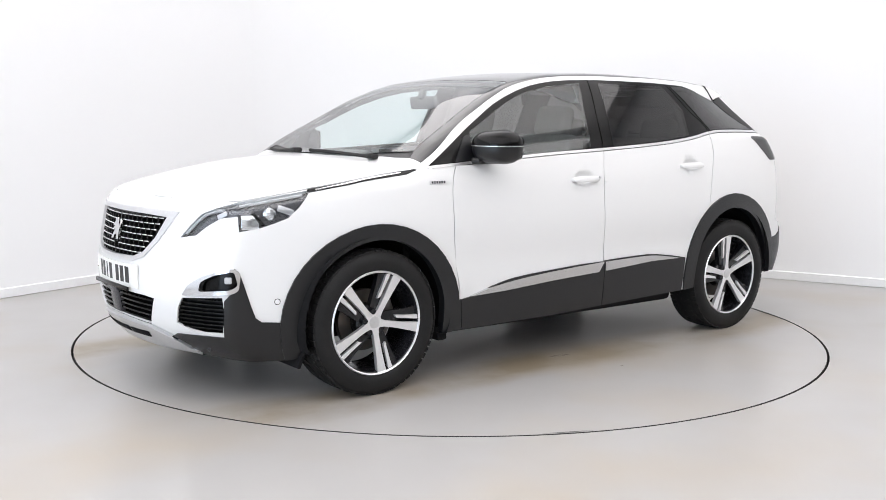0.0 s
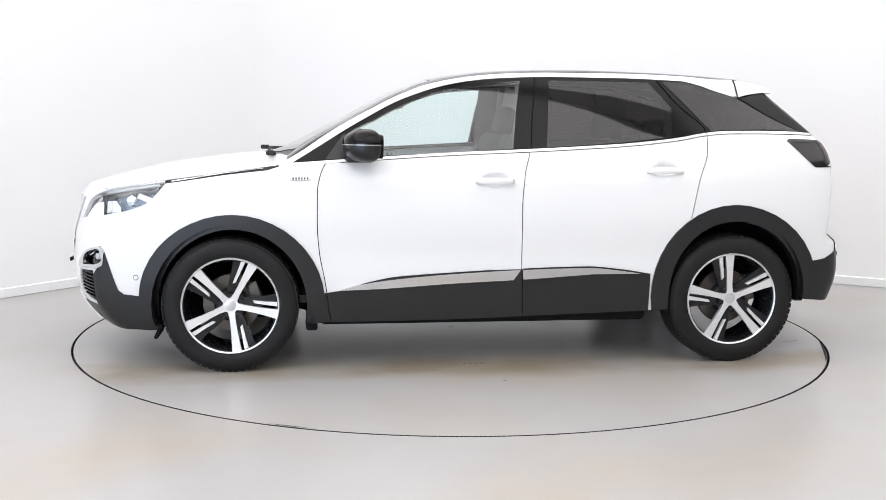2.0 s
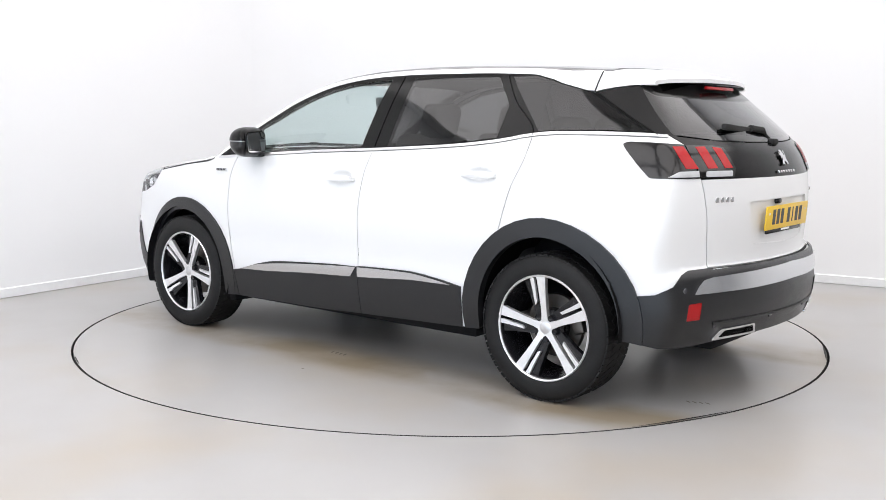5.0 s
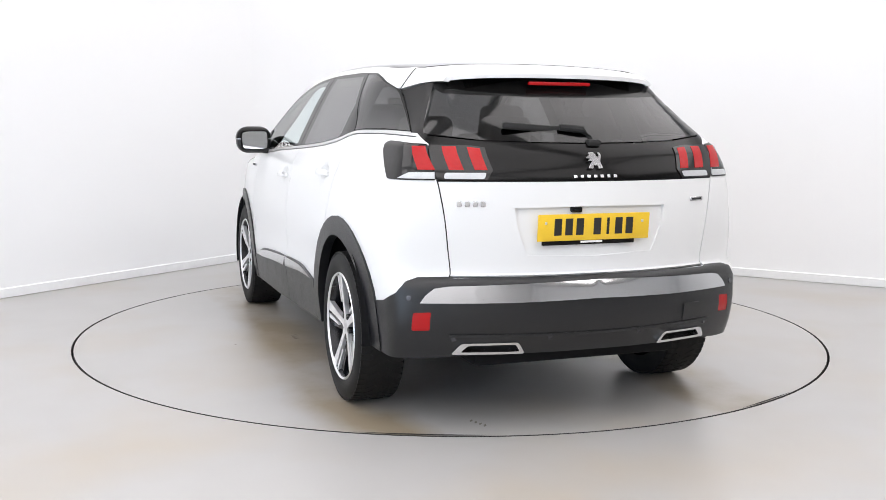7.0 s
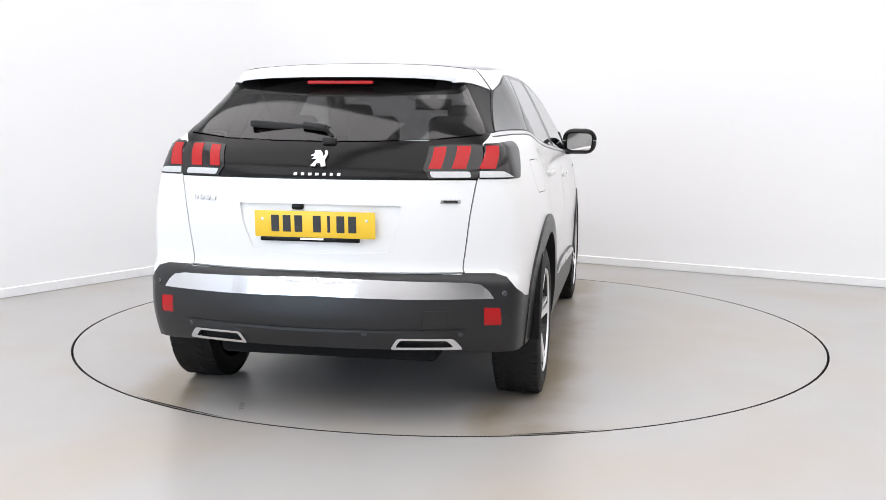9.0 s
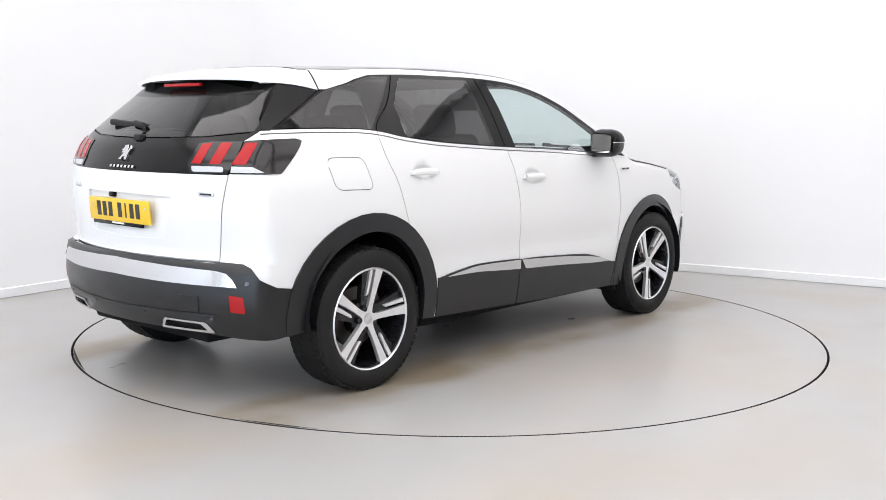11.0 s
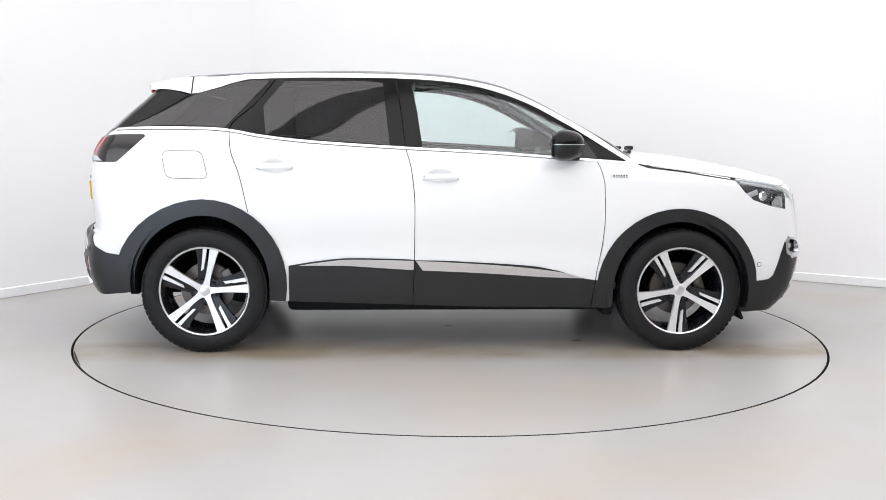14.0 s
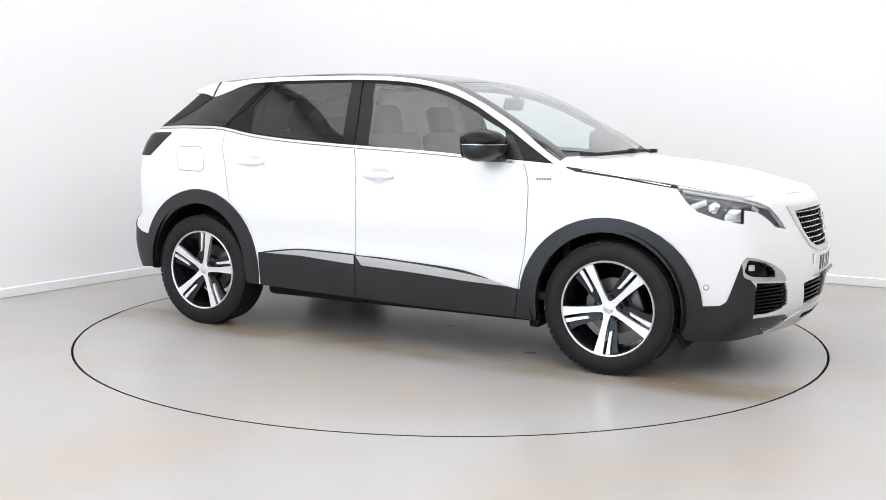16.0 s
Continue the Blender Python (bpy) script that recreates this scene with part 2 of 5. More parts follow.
def bm_of(v, f):
    bm = bmesh.new()
    vs = [bm.verts.new(p) for p in v]
    for q in f:
        try:
            bm.faces.new([vs[int(i)] for i in q])
        except ValueError:
            pass
    return bm

def prism(outline, axis_lo, axis_hi, to3d):
    """A flat outline given depth; to3d(u, v, w) places it."""
    n = len(outline)
    v = [to3d(a, b, w) for w in (axis_lo, axis_hi) for a, b in outline]
    f = [tuple(range(n)), tuple(range(2 * n - 1, n - 1, -1))] + [(i, (i + 1) % n, n + (i + 1) % n, n + i) for i in range(n)]
    return bm_of(v, f)

def tube(path, r, n=8):
    path = [Vector(p) for p in path]
    v, f = [], []
    for i, p in enumerate(path):
        d = (path[min(i + 1, len(path) - 1)] - path[max(i - 1, 0)]).normalized()
        a = d.orthogonal().normalized()
        b = d.cross(a)
        v += [p + r * (math.cos(2 * math.pi * j / n) * a + math.sin(2 * math.pi * j / n) * b) for j in range(n)]
    for i in range(len(path) - 1):
        f += [(i * n + j, i * n + (j + 1) % n, (i + 1) * n + (j + 1) % n, (i + 1) * n + j) for j in range(n)]
    f += [tuple(range(n - 1, -1, -1)), tuple(range((len(path) - 1) * n, len(path) * n))]
    return bm_of(v, f)

# ---- room ----
CORNER, ALONG_W, ALONG_N = Vector((-1.072, 4.272, 0)), Vector((-0.535, -0.845, 0)), Vector((0.868, -0.496, 0))
A, B, C_, D_ = CORNER, CORNER + 18.0 * ALONG_N, CORNER + 18.0 * ALONG_N + 13.5 * ALONG_W, CORNER + 13.5 * ALONG_W
MIDDLE = (A + C_) / 2
RING = (0.0, 0.0)
R_DISC = 2.254

def room():
    n = 128
    ring = [(RING[0] + (R_DISC + 0.006) * math.cos(2 * math.pi * i / n), RING[1] + (R_DISC + 0.006) * math.sin(2 * math.pi * i / n), 0) for i in range(n)]
    far = [(RING[0] + 26 * math.cos(2 * math.pi * i / n), RING[1] + 26 * math.sin(2 * math.pi * i / n), 0) for i in range(n)]
    f = [(i, n + i, n + (i + 1) % n, (i + 1) % n) for i in range(n)]
    tagged(new("floor", meshed("floor", ring + far, f, FLOOR, False)), "grey painted studio floor with faint brown stains", "floor", kind="structure")
    # slot bottom and outer wall, darkened by colour to read as shaded
    pit = [(RING[0] + rr * math.cos(2 * math.pi * i / n), RING[1] + rr * math.sin(2 * math.pi * i / n), zz) for rr, zz in ((R_DISC - 0.2, -0.16), (R_DISC + 0.006, -0.16), (R_DISC + 0.006, -0.002)) for i in range(n)]
    tagged(new("floor_slot", meshed("floor_slot", pit, [(k * n + i, k * n + n + i, k * n + n + (i + 1) % n, k * n + (i + 1) % n) for k in (0, 1) for i in range(n)], SLOT, False)), "dark slot round the turntable", "floor slot", kind="structure")
    for name, p, q in (("wall_north", A, B), ("wall_east", B, C_), ("wall_south", C_, D_), ("wall_west", D_, A)):
        d = (q - p).normalized()
        out = Vector((d.y, -d.x, 0))
        if out.dot(p - MIDDLE) < 0:
            out = -out
        t = 0.15
        length = (q - p).length
        pieces = [(-t, length, -0.1, CEILING)]
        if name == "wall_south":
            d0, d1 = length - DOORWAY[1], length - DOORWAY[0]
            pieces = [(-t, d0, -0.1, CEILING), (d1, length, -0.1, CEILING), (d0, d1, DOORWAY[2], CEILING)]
        v, fs = [], []
        for u0, u1, z0, z1 in pieces:
            k = len(v)
            v += [(*c.xy, z) for z in (z0, z1) for c in (p + d * u0, p + d * u1, p + d * u1 + out * t, p + d * u0 + out * t)]
            fs += [tuple(k + i for i in g) for g in ((0, 1, 5, 4), (1, 2, 6, 5), (2, 3, 7, 6), (3, 0, 4, 7), (4, 5, 6, 7), (0, 3, 2, 1))]
        tagged(new(name, meshed(name, v, fs, WALL, False)), "plain matt white studio wall", "wall", kind="structure")
        stop = d0 if name == "wall_south" else length - 0.02
        quad = [p + d * 0.02, p + d * stop, p + d * stop - out * 0.014, p + d * 0.02 - out * 0.014]
        v = [(*c.xy, z) for z in (0.003, 0.066) for c in quad] + [(*(c + out * (0.006 if i > 1 else 0)).xy, 0.072) for i, c in enumerate(quad)]
        fs = [(0, 1, 5, 4), (1, 2, 6, 5), (2, 3, 7, 6), (3, 0, 4, 7), (4, 5, 9, 8), (5, 6, 10, 9), (6, 7, 11, 10), (7, 4, 8, 11), (8, 9, 10, 11)]
        tagged(new("baseboard", meshed("baseboard", v, fs, SKIRT, False)), "low white painted baseboard along the wall", "baseboard", kind="structure")
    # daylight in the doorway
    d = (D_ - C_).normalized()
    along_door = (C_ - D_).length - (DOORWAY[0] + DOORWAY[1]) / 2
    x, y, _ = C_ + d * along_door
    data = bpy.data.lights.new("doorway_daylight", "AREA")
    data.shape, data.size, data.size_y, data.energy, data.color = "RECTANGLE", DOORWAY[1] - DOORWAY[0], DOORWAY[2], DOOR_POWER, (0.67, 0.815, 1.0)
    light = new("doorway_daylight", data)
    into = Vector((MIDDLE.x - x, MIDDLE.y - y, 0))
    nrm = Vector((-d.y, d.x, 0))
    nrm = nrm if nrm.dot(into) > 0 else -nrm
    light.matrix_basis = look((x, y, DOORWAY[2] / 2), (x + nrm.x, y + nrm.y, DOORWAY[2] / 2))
    rad, n = 1.5, 24
    mid = CORNER + rad * (ALONG_W + ALONG_N)
    reach = rad * (1 + ALONG_W.dot(ALONG_N))
    p0, p1 = CORNER + reach * ALONG_W, CORNER + reach * ALONG_N
    a0, a1 = (math.atan2(q.y - mid.y, q.x - mid.x) for q in (p0, p1))
    a1 -= 2 * math.pi if a1 - a0 > math.pi else 0
    a1 += 2 * math.pi if a1 - a0 < -math.pi else 0
    arc_pts = [(math.cos(a0 + (a1 - a0) * i / n), math.sin(a0 + (a1 - a0) * i / n)) for i in range(n + 1)]
    r0, r1 = (p0 - mid).length, (p1 - mid).length
    rr = [r0 + (r1 - r0) * i / n - 0.001 for i in range(n + 1)]
    v = [(mid.x + r * c, mid.y + r * s, z) for z in (0.0, CEILING) for r, (c, s) in zip(rr, arc_pts)]
    k = n + 1
    tagged(new("wall_cove", meshed("wall_cove", v, [(i, i + 1, k + i + 1, k + i) for i in range(n)], WALL)), "smooth rounded white corner between two walls", "wall", kind="structure")
    v = [(mid.x + (r - d) * c, mid.y + (r - d) * s, z) for z, d in ((0.003, 0.014), (0.066, 0.014), (0.072, 0.004)) for r, (c, s) in zip(rr, arc_pts)]
    tagged(new("baseboard", meshed("baseboard", v, [(j * k + i, j * k + i + 1, j * k + k + i + 1, j * k + k + i) for j in (0, 1) for i in range(n)], SKIRT)), "low white painted baseboard along the wall", "baseboard", kind="structure")
    v = [(*c.xy, z) for z in (CEILING + 0.004, CEILING + 0.15) for c in (A, B, C_, D_)]
    tagged(new("ceiling", meshed("ceiling", v, [(0, 3, 2, 1), (4, 5, 6, 7), (0, 1, 5, 4), (1, 2, 6, 5), (2, 3, 7, 6), (3, 0, 4, 7)], CEIL, False)), "plain white ceiling", "ceiling", kind="structure")
    turn = math.degrees(math.atan2(ALONG_N.y, ALONG_N.x))
    w, h = 3.7, 4.0
    for a, b in PANELS:
        x, y, _ = CORNER + a * ALONG_W + b * ALONG_N
        lamp = tagged(new("ceiling_light"), "large square white ceiling light panel, switched on", "ceiling light", "studio ceiling lights")
        lamp.matrix_basis = pose(x, y, CEILING, 0, 0, turn)
        frame_bm = bmesh.new()
        for sx, sy, fw, fh in ((w / 2 + 0.02, 0, 0.04, h + 0.08), (-w / 2 - 0.02, 0, 0.04, h + 0.08), (0, h / 2 + 0.02, w, 0.04), (0, -h / 2 - 0.02, w, 0.04)):
            box(frame_bm, (sx, sy, -0.03), (fw, fh, 0.06))
        part("frame", frame_bm, FRAMEWHITE, lamp, smooth=False)
        part("diffuser", boxed((0, 0, -0.028), (w, h, 0.02)), PANELGLOW, lamp, "glowing white diffuser", smooth=False)
        data = bpy.data.lights.new("panel_light", "AREA")
        power = PANEL_POWER * {2.1: 1.05, 6.25: 1.0, 10.4: 1.05}[b] * {2.3: 0.75, 6.75: 1.0, 11.2: 1.15}[a]
        data.shape, data.size, data.size_y, data.energy, data.color = "RECTANGLE", w - 0.04, h - 0.04, power, (1.0, 0.974, 0.958)
        light = new("panel_light", data)
        light.matrix_basis = pose(x, y, CEILING - 0.05, 0, 0, turn)

room()

def make_turntable():
    table = new("turntable")
    tagged(table, "round turntable flush with the floor, painted grey, with tyre marks", "turntable")
    table.location = (*RING, 0)
    n = 128
    v = [(0, 0, 0)] + [((R_DISC - 0.008) * math.cos(2 * math.pi * i / n), (R_DISC - 0.008) * math.sin(2 * math.pi * i / n), 0) for i in range(n)]
    part("plate", meshed("plate", v, [(0, 1 + i, 1 + (i + 1) % n) for i in range(n)], DISCFLOOR, False), DISCFLOOR, table)
    # rim of the plate: its dark colour stands in for shade in the slot
    v = [(rr * math.cos(2 * math.pi * i / n), rr * math.sin(2 * math.pi * i / n), z) for rr, z in ((R_DISC - 0.008, -0.0005), (R_DISC - 0.006, -0.003), (R_DISC - 0.006, -0.12)) for i in range(n)]
    f = [(k * n + i, (k + 1) * n + i, (k + 1) * n + (i + 1) % n, k * n + (i + 1) % n) for k in (0, 1) for i in range(n)]
    part("edge_band", meshed("edge_band", v, f, SLOT, False), SLOT, table, "edge band with the slot's shade in its dark colour")
    # worn metal edging that is proud in a few stretches
    for a0, a1, w in ((149, 164, 0.014), (196, 207, 0.011), (62, 68, 0.007)):
        k = 24
        v, f = [], []
        for i in range(k + 1):
            a = radians(a0 + (a1 - a0) * i / k)
            ww = w * math.sin(math.pi * (i + 0.3) / (k + 0.6))
            v += [((R_DISC - 0.01 - ww * j) * math.cos(a), (R_DISC - 0.01 - ww * j) * math.sin(a), 0.0025) for j in (0, 1)]
        f = [(2 * i, 2 * i + 1, 2 * i + 3, 2 * i + 2) for i in range(k)]
        part("worn_edge", meshed("worn_edge", v, f, SLOT, False), SLOT, table, "dark chipped edge")
    # small marks on the plate: chips down to pale primer, dark scuffs, prints of a tyre's blocks
    def mark(x, y, w, h, turn, mat, seed):
        rnd = random.Random(seed)
        v = [(0, 0, 0.0015)] + [(w * (0.6 + 0.4 * rnd.random()) * math.cos(k * 0.6283), h * (0.6 + 0.4 * rnd.random()) * math.sin(k * 0.6283), 0.001) for k in range(10)]
        part("scuff", meshed("scuff", v, [(0, 1 + k, 1 + (k + 1) % 10) for k in range(10)], mat, False), mat, table, at=pose(x, y, 0, 0, 0, turn))
    for i, (x, y, w, h, turn, pale) in enumerate(((-0.337, 0.195, 0.035, 0.018, 20, 1), (-0.004, 0.02, 0.028, 0.014, 0, 0), (0.74, -0.427, 0.05, 0.03, 15, 0), (-0.108, 1.365, 0.012, 0.008, 0, 0),
                                                  (-1.3, 0.98, 0.02, 0.01, 40, 1), (1.27, 0.9, 0.016, 0.01, 70, 1), (0.45, -1.1, 0.012, 0.008, 0, 1), (1.62, -0.7, 0.02, 0.012, 10, 1))):
        mark(x, y, w, h, turn, (SCUFFDARK, SCUFFPALE)[pale], i)
    for k in range(4):
        mark(-0.05 + 0.032 * k, 0.992, 0.009, 0.03, 25, SCUFFDARK, 20 + k)
        mark(-2.017 + 0.028 * k, 0.596 + 0.01 * k, 0.007, 0.022, 60, SCUFFDARK, 30 + k)
    return table

turntable = make_turntable()

# ---- the car: skin panels ----
OFF = np.array([-0.0678, 0.1808, 0.0])
car = new("car")
tagged(car, "white compact SUV with black roof and dark plastic cladding", "car")

def densify(poly, step, closed=True):
    pts = [np.array(p, float) for p in poly]
    out = []
    for i in range(len(pts) - (0 if closed else 1)):
        a, b = pts[i], pts[(i + 1) % len(pts)]
        n = max(1, int(np.ceil(np.hypot(*(b - a)) / step)))
        out += [tuple(a + (b - a) * k / n) for k in range(n)]
    if not closed:
        out.append(tuple(pts[-1]))
    return out

def rounded(poly, r=0.012, n=3):
    """Rounds the corners of an outline."""
    out = []
    for i in range(len(poly)):
        p, a, b = (np.array(poly[j % len(poly)], float) for j in (i, i - 1, i + 1))
        da, db = a - p, b - p
        la, lb = np.hypot(*da), np.hypot(*db)
        k = min(r, la * 0.4, lb * 0.4)
        pa, pb = p + da / la * k, p + db / lb * k
        out += [tuple((1 - t) ** 2 * pa + 2 * t * (1 - t) * p + t * t * pb) for t in np.linspace(0, 1, n)]
    return out

def band(line, w):
    """A strip of width w along a line."""
    p = np.array(line, float)
    d = np.gradient(p, axis=0)
    nrm = np.stack([-d[:, 1], d[:, 0]], 1) / np.hypot(d[:, 0], d[:, 1])[:, None]
    return [tuple(q) for q in p + nrm * w / 2] + [tuple(q) for q in (p - nrm * w / 2)[::-1]]

def curve_line(line, n=6):
    """A smooth line through stations (by running length)."""
    p = np.array(line, float)
    t = np.concatenate([[0], np.cumsum(np.hypot(*np.diff(p, axis=0).T))])
    fx, fy = spline(t, p[:, 0]), spline(t, p[:, 1])
    q = np.linspace(0, t[-1], (len(p) - 1) * n + 1)
    return list(zip(fx(q).tolist(), fy(q).tolist()))

def inside(px, py, poly):
    poly = np.array(poly)
    hit = np.zeros(len(px), bool)
    x0, y0 = poly[:, 0], poly[:, 1]
    x1, y1 = np.roll(x0, -1), np.roll(y0, -1)
    for a, b, c, d in zip(x0, y0, x1, y1):
        if b != d:
            hit ^= ((b > py) != (d > py)) & (px < (c - a) * (py - b) / (d - b) + a)
    return hit

class Skin:
    """A surface cut into named regions; the last region that holds a place wins."""
    def __init__(self, fn, outer, base, regions, step, extra=()):
        from_edges, pts = [], []
        def add(loop):
            start = len(pts)
            pts.extend(loop)
            from_edges.extend((start + i, start + (i + 1) % len(loop)) for i in range(len(loop)))
        add(densify(outer, step))
        for _, poly in regions:
            add(densify(poly, step))
        o = np.array(outer)
        gx, gy = np.meshgrid(np.arange(o[:, 0].min(), o[:, 0].max(), step), np.arange(o[:, 1].min(), o[:, 1].max(), step))
        gx, gy = gx.ravel() + 0.0013, gy.ravel() + 0.0017
        keep = inside(gx, gy, outer)
        pts.extend(zip(gx[keep], gy[keep]))
        for x0, x1, y0, y1, st in extra:
            ex, ey = np.meshgrid(np.arange(x0, x1, st), np.arange(y0, y1, st))
            pts.extend(zip(ex.ravel() + 0.0007, ey.ravel() + 0.0009))
        from mathutils.geometry import delaunay_2d_cdt
        vs, _, fs, *_ = delaunay_2d_cdt([Vector((float(a), float(b))) for a, b in pts], from_edges, [], 0, 1e-5, False)
        self.uv = np.array([(v.x, v.y) for v in vs])
        self.tri = np.array([f for f in fs if len(f) == 3])
        c = self.uv[self.tri].mean(1)
        e = self.uv[self.tri]
        area = np.abs((e[:, 1, 0] - e[:, 0, 0]) * (e[:, 2, 1] - e[:, 0, 1]) - (e[:, 2, 0] - e[:, 0, 0]) * (e[:, 1, 1] - e[:, 0, 1]))
        keys = np.full(len(c), base, dtype=object)
        for name, poly in regions:
            keys[inside(c[:, 0], c[:, 1], poly)] = name
        keys[~inside(c[:, 0], c[:, 1], outer)] = "void"
        self.keys = keys
        self.p = fn(self.uv[:, 0], self.uv[:, 1])
        h = 0.003
        g = np.stack([shape(*(self.p + d).T) - shape(*(self.p - d).T) for d in np.eye(3) * h], 1)
        self.n = g / np.maximum(np.linalg.norm(g, axis=1), 1e-9)[:, None]

    def mesh(self, name, keys, mat, side=1, lift=0.0, rim=0.012, both=False):
        """Region(s) as one mesh; lift moves it out along the normal (a number, or a function of the two skin coordinates)."""
        keys = (keys,) if isinstance(keys, str) else keys
        tri = self.tri[np.isin(self.keys, keys)]
        used, flat = np.unique(tri, return_inverse=True)
        tri = flat.reshape(-1, 3)
        p, n, uv = self.p[used].copy(), self.n[used], self.uv[used]
        up = lift(uv[:, 0], uv[:, 1]) if callable(lift) else np.full(len(p), lift)
        p = p + n * up[:, None]
        q = p[tri]
        fn = np.cross(q[:, 1] - q[:, 0], q[:, 2] - q[:, 0])
        flip = (fn * n[tri].mean(1)).sum(1) < 0
        tri[flip] = tri[flip][:, ::-1]
        faces = [tuple(t) for t in tri]
        verts = [tuple(v) for v in p]
        if rim:
            count = {}
            for a, b, c in faces:
                for e in ((a, b), (b, c), (c, a)):
                    count[tuple(sorted(e))] = (e, tuple(sorted(e)) in count)
            top, low = {}, {}
            for e, twice in list(count.values()):
                if twice:
                    continue
                if both and all(abs(p[i, 1]) < 0.004 for i in e):
                    continue
                for i in e:
                    if i not in top:
                        top[i] = len(verts)
                        verts.append(tuple(p[i]))
                        low[i] = len(verts)
                        verts.append(tuple(p[i] - n[i] * rim))
                faces.append((top[e[1]], top[e[0]], low[e[0]], low[e[1]]))
        v = np.array(verts)
        if side < 0 or both:
            mv = v * (1, -1, 1)
            mf = [tuple(reversed(f)) for f in faces]
            if both:
                k = len(v)
                faces = faces + [tuple(i + k for i in f) for f in mf]
                v = np.concatenate([v, mv])
            else:
                v, faces = mv, mf
        me = meshed(name, v + OFF, faces, mat)
        if not callable(lift):
            nn = np.zeros((len(verts), 3))
            nn[:len(n)] = n
            if both:
                nn = np.concatenate([nn, nn * (1, -1, 1)])
            elif side < 0:
                nn = nn * (1, -1, 1)
            me.normals_split_custom_set_from_vertices([tuple(q) for q in nn])
        elif both:
            bm = bmesh.new()
            bm.from_mesh(me)
            bmesh.ops.remove_doubles(bm, verts=[x for x in bm.verts if abs(x.co.y - OFF[1]) < 0.003], dist=0.0008)
            bm.to_mesh(me)
            bm.free()
            me.shade_smooth()
        return me

SF, SR = S_FRONT, S_REAR
def settle(poly):
    """Lets the upper edge of the side glass follow the roof line."""
    return [(a, b - 0.016 * min(max((b - 1.25) / 0.2, 0), 1) * min(max((a + 1.42) / 0.12, 0), 1)) for a, b in poly]

BOTTOM = [(SR, 0.35), (-2.17, 0.345), (-1.95, 0.325), (-1.838, 0.323), (-1.72, 0.34), (-0.88, 0.293), (-0.18, 0.272), (0.19, 0.26), (0.85, 0.255), (1.77, 0.21), (2.0, 0.215), (2.2, 0.235), (2.4, 0.235), (SF, 0.245)]
EDGE = curve_line([(1.642, 0.99), (1.336, 1.032), (1.095, 1.062)], 4) + curve_line([(0.967, 1.139), (0.775, 1.266), (0.624, 1.357), (0.473, 1.439), (0.321, 1.5), (0.168, 1.535), (0.013, 1.557),
        (-0.145, 1.569), (-0.4, 1.576), (-0.75, 1.576), (-1.1, 1.566), (-1.26, 1.554), (-1.44, 1.536)], 4)
EDGE = settle(EDGE)
NOSE = [(SF, 0.937), (2.2, 0.937), (1.958, 0.937), (1.8, 0.964)]
OUTER = BOTTOM + NOSE + EDGE + [(-1.5, 1.52), (-1.7, 1.5), (SR, 1.5)]

def arc(cx, cz, rx, rz, a0, a1, n=28):
    return [(cx + rx * math.cos(radians(a0 + (a1 - a0) * i / n)), cz + rz * math.sin(radians(a0 + (a1 - a0) * i / n))) for i in range(n + 1)]

GAP_FRONT = curve_line([(0.835, 1.1), (0.873, 1.021), (0.89, 0.936), (0.892, 0.765), (0.882, 0.619), (0.855, 0.472), (0.845, 0.4), (0.825, 0.25)])
GAP_MID = curve_line([(-0.279, 1.545), (-0.247, 1.346), (-0.224, 1.154), (-0.19, 1.022), (-0.172, 0.818), (-0.173, 0.55), (-0.183, 0.26)])
GAP_REAR = curve_line([(-0.949, 1.545), (-1.058, 1.399), (-1.199, 1.232), (-1.191, 1.142), (-1.138, 0.993), (-1.089, 0.79)])
GAP_GATE = curve_line([(-1.93, 1.234), (-1.984, 1.096), (-2.009, 1.007), (-2.031, 0.872), (-2.037, 0.757), (-2.045, 0.655)])
GAP_NOSE = curve_line([(1.715, 0.9), (1.7, 0.82), (1.66, 0.72)])
DLO_LOW = curve_line([(1.019, 1.077), (0.835, 1.09), (0.575, 1.108), (0.193, 1.132), (-0.22, 1.151), (-0.563, 1.17), (-0.78, 1.185), (-1.033, 1.213), (-1.194, 1.241), (-1.324, 1.251), (-1.526, 1.252), (-1.8, 1.247), (-1.86, 1.244)], 4)
DLO_TOP = curve_line([(1.019, 1.077), (0.892, 1.155), (0.776, 1.228), (0.629, 1.319), (0.478, 1.406), (0.326, 1.468), (0.172, 1.509), (0.017, 1.533), (-0.138, 1.545), (-0.388, 1.552), (-0.767, 1.55), (-1.053, 1.54), (-1.115, 1.536)], 4) + [(-1.17, 1.523), (-1.22, 1.51), (-1.261, 1.494), (-1.39, 1.447), (-1.416, 1.439)]
BELT = [(a, b - 0.007) for a, b in DLO_LOW]
SILL_TOP = curve_line([(0.86, 0.41), (0.783, 0.421), (0.637, 0.464), (0.491, 0.492), (0.197, 0.512), (-0.162, 0.529), (-0.526, 0.537), (-0.711, 0.52), (-0.87, 0.494)])
STRIP = curve_line([(0.783, 0.424), (0.637, 0.461), (0.345, 0.494), (0.048, 0.513), (-0.168, 0.523), (-0.526, 0.53), (-0.742, 0.508), (-0.815, 0.496)]) + curve_line([(-0.558, 0.496), (-0.178, 0.472), (0.196, 0.455), (0.55, 0.432)])
